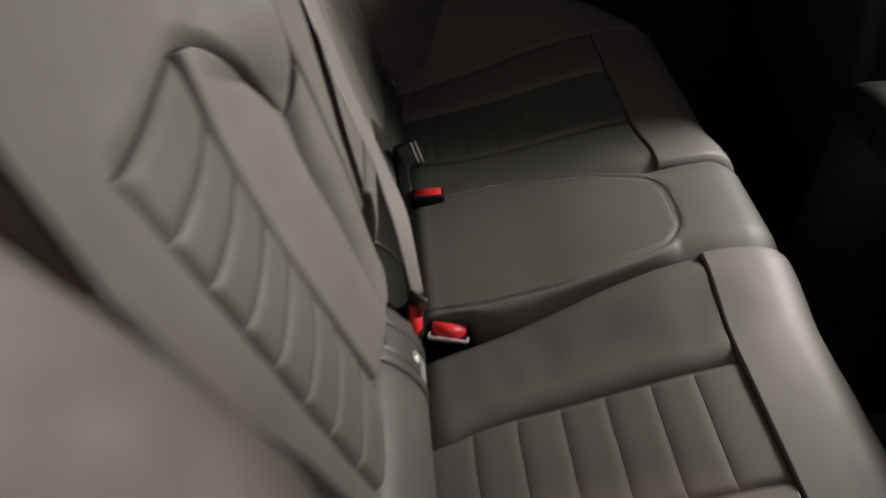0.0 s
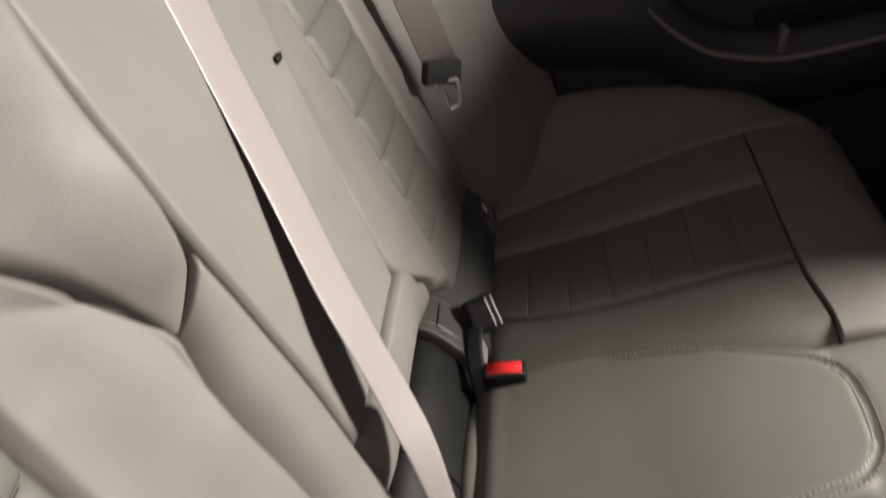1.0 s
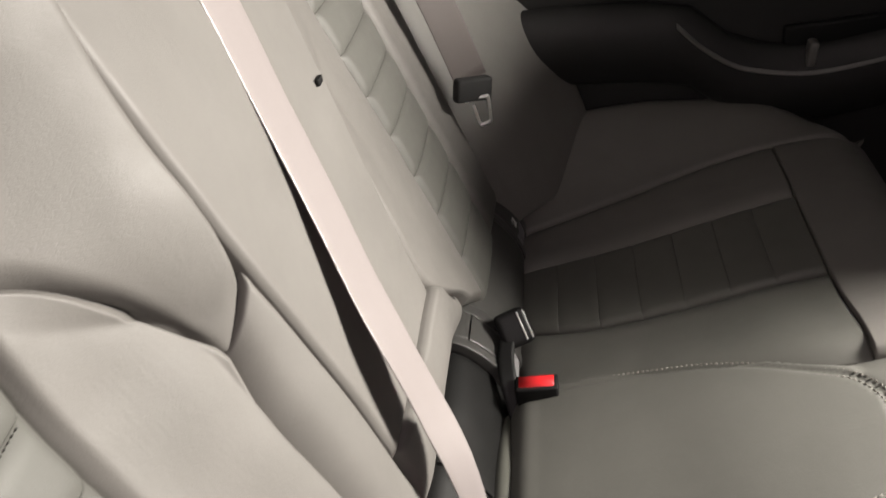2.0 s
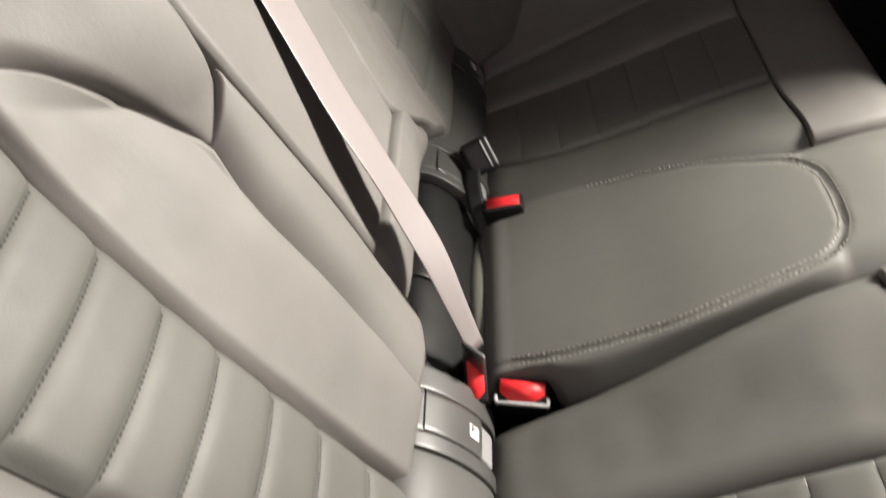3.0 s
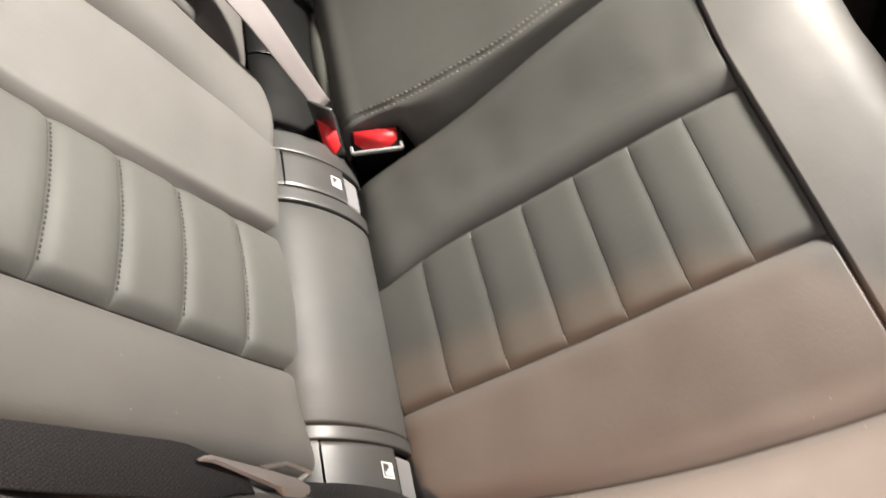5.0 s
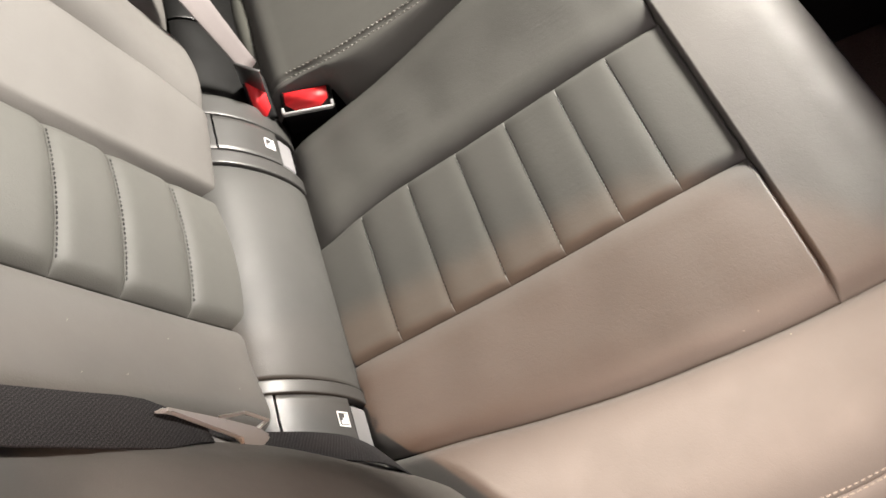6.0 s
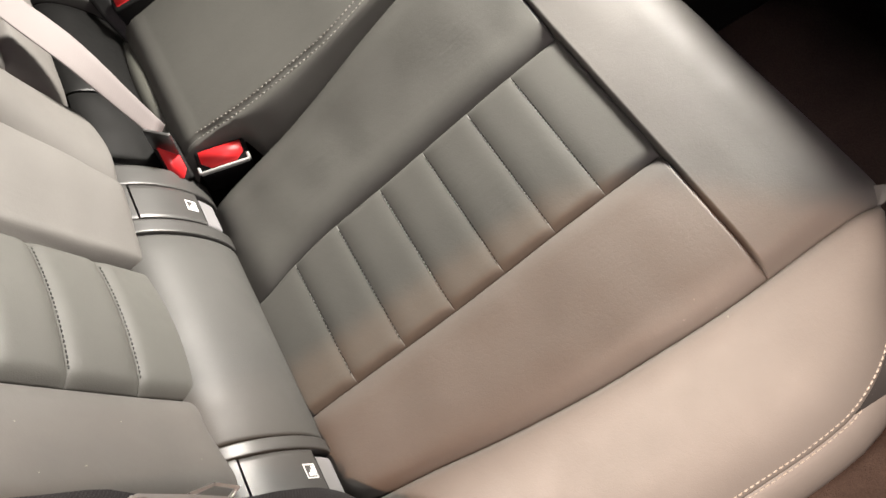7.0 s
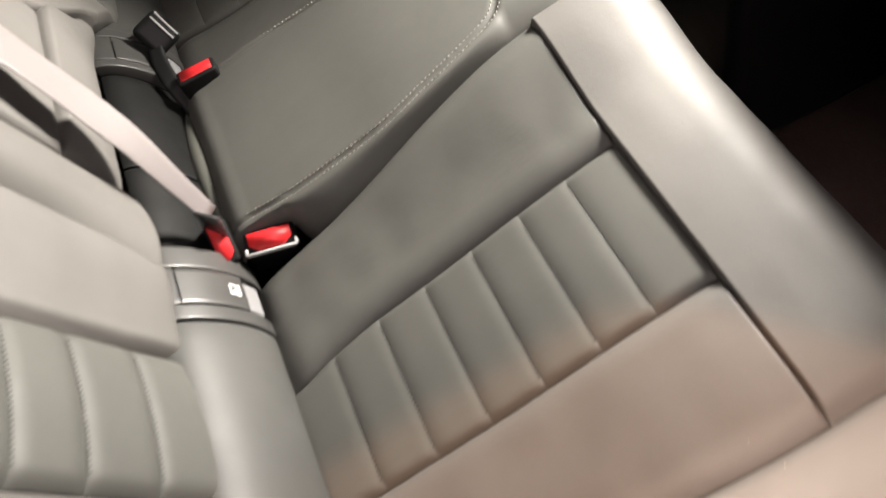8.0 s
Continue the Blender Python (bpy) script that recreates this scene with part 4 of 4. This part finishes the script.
tongue = part("tongue", plate(((-43, -8), (-36, -3), (7, 0), (33, 1), (45, -1), (44, -6), (31, -15.5), (27, -15.5), (21, -8.5), (-32, -6)), 0.0052, tm, 0.0016), GREYP, nb, "grey moulded belt tongue", smooth=False)
for outline in (((3, -1), (19, 5.4), (20, 7.6), (1, 0.5)), ((18.5, 5.8), (40.5, 5.8), (41.5, 7.8), (19.5, 7.8)), ((41.5, 7.6), (39, 7.2), (32, 0), (35, 0))):
    part("slot_edge", plate(outline, 0.0026, tm, 0.0005), STEEL, tongue, "worn bright slot edge", smooth=False)
part("lip", box_bm((0.038, 0.006, 0.007), 0.0026, 3, tm @ pose(0.014, -0.0140, -0.003, 0, 0, -3)), GREYP, tongue)

fbelt = thing("far_door_seat_belt", "grey webbing belt with steel tongue hanging at the far side bolster", "seat belt", "seat belts")
p = spline([(-0.125, 0.600, 0.64), (-0.085, 0.608, 0.50), (-0.040, 0.612, 0.355), (-0.012, 0.612, 0.235)], 30)
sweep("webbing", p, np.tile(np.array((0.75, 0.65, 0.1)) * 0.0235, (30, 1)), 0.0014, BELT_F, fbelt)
part("grip", box_bm((0.050, 0.016, 0.030), 0.004, 2, pose(-0.012, 0.606, 0.226, 0, 15, 35)), FOAM, fbelt)
ringp = spline([(-0.024, 0.603, 0.212), (0.006, 0.606, 0.214), (0.004, 0.605, 0.180), (-0.008, 0.604, 0.176), (-0.014, 0.603, 0.205)], 30)
sweep("steel_tongue", ringp, np.tile((0.0, -0.0034, 0.0026), (30, 1)), 0.0035, STEEL, fbelt, "bright steel tongue")

kb = tagged(new("standing_buckle"), "black seat belt buckle standing on its strap behind the middle cushion", "seat belt buckle", "seat belt buckles")
ky = Vector((-0.14, 0.77, -0.62)).normalized()
kz = (Vector((0, 0, 1)) - ky * ky.z).normalized()
kb.matrix_world = Matrix.Translation((0.022, 0.362, 0.040)) @ Matrix((ky.cross(kz), ky, kz)).transposed().to_4x4() @ pose(0, 0, 0, 0, -12, 0) @ Matrix.Scale(0.76, 4)
part("housing", box_bm((0.050, 0.026, 0.056), 0.012, 5), BLACK, kb)
part("edge_line", box_bm((0.003, 0.002, 0.044), 0.0006, 1, pose(0.012, -0.0135, 0)), GREYP, kb, "grey edge line")
part("edge_line", box_bm((0.003, 0.002, 0.044), 0.0006, 1, pose(0.021, -0.0125, 0)), GREYP, kb, "grey edge line")
back_to = kb.matrix_world.inverted()
p = spline([back_to @ Vector(q) for q in ((0.014, 0.352, 0.034), (0.012, 0.325, 0.026), (0.016, 0.296, 0.012), (0.022, 0.278, -0.012), (0.024, 0.268, -0.05))], 24)
sweep("strap", p, np.tile(np.array((1.0, 0.1, 0.0)) * 0.013, (24, 1)), 0.009, BLACK, kb)


def front_seat(yc, where, x0, high, lean=0.16, narrow=0.0, wide=0.0, shoulder=0.0, cheek=0.0):
    st = thing("front_seat", "black leather front seat standing before the " + where, "car seat", "front seats")

    def face(u, v):
        z = -0.28 + high * u
        # notch, widening, shoulder and cheek steer where the cabin lamp reaches
        y = yc + (v - 0.5) * (0.49 - 0.10 * np.clip(u - 0.6, 0, 1) ** 1.5 * 2) - narrow * v * step((0.745 - u) / 0.10) * step((u - 0.590) / 0.06) - wide * (1 - v) * step((0.92 - u) / 0.15) + shoulder * v * step((u - 0.74) / 0.07) * step((0.92 - u) / 0.06) + cheek * v * step((0.645 - u) / 0.06)
        return x0 - lean * u - 0.030 * np.cos((v - 0.5) * np.pi) - 0.02 * np.sin(u * np.pi), y, z
    panel("back_panel", face, st, DOORM, 40, 30, puff=0.004, edge=0.05, dip=0.03, toward=(-1, 0, 0), skirt=0.16)
    part("seat_trim", box_bm((0.13, 0.012, 0.012), 0.004, 2, pose(x0 + 0.10, yc - 0.235, -0.185, 0, 52, 0)), STEEL, st, "bright trim on the seat side")
    return st


front_seat(0.57, "far rear seat", 0.78, 0.78, wide=0.012)
# unseen near seat, added to shade the front roll and lower backrest
front_seat(-0.19, "door-side rear seat, unseen, shaped to block the cabin lamp", 0.86, 0.84, 0.32, 0.25, shoulder=0.040, cheek=0.075)

# unseen console, added to block low light on the front rolls
def console_blocker():
    c = thing("console_blocker", "unseen black console between the front seats, added to shade the cushion fronts", "console")
    lid = lambda u, v: (0.60 + 0.60 * u, YC + (v - 0.5) * 0.19, 0.185 + 0.012 * np.sin(np.pi * v))
    panel("lid", lid, c, RECESS, 24, 20, puff=0.004, edge=0.02, dip=0.012, skirt=0.03)
    part("body", box_bm((0.62, 0.18, 0.49), 0.02, 3, pose(0.90, YC, -0.075)), BLACK, c)
    return c


console_blocker()

# ---- white lint on the leather ----
rng = random.Random(5)
verts, faces = [], []
for k in range(10):
    if k < 6:
        z, y = rng.uniform(0.08, 0.30), rng.uniform(-0.292, -0.235)
        c, out = Vector(back_point(y, z)), Vector((0.96, 0, 0.28))
    else:
        x, y = rng.uniform(0.30, 0.37), rng.uniform(-0.365, -0.335)
        c, out = Vector((x, y, float(top_z(x, y)))), Vector((0, 0, 1))
    c = c + out * 0.0058
    d = Vector((rng.uniform(-1, 1), rng.uniform(-1, 1), rng.uniform(-1, 1))).normalized() * rng.uniform(0.0006, 0.0012)
    w = out.cross(d).normalized() * 0.00035
    b = len(verts)
    verts += [c - d - out * 0.0012, c + d - out * 0.0012, c + w, c - w, c + out * 0.0004]
    faces += [(b, b + 2, b + 4), (b + 2, b + 1, b + 4), (b + 1, b + 3, b + 4), (b + 3, b, b + 4)]
lint = mesh_part("lint", verts, faces, THREAD)
tagged(lint, "white lint specks lying on the grey leather", "lint", kind="stuff")
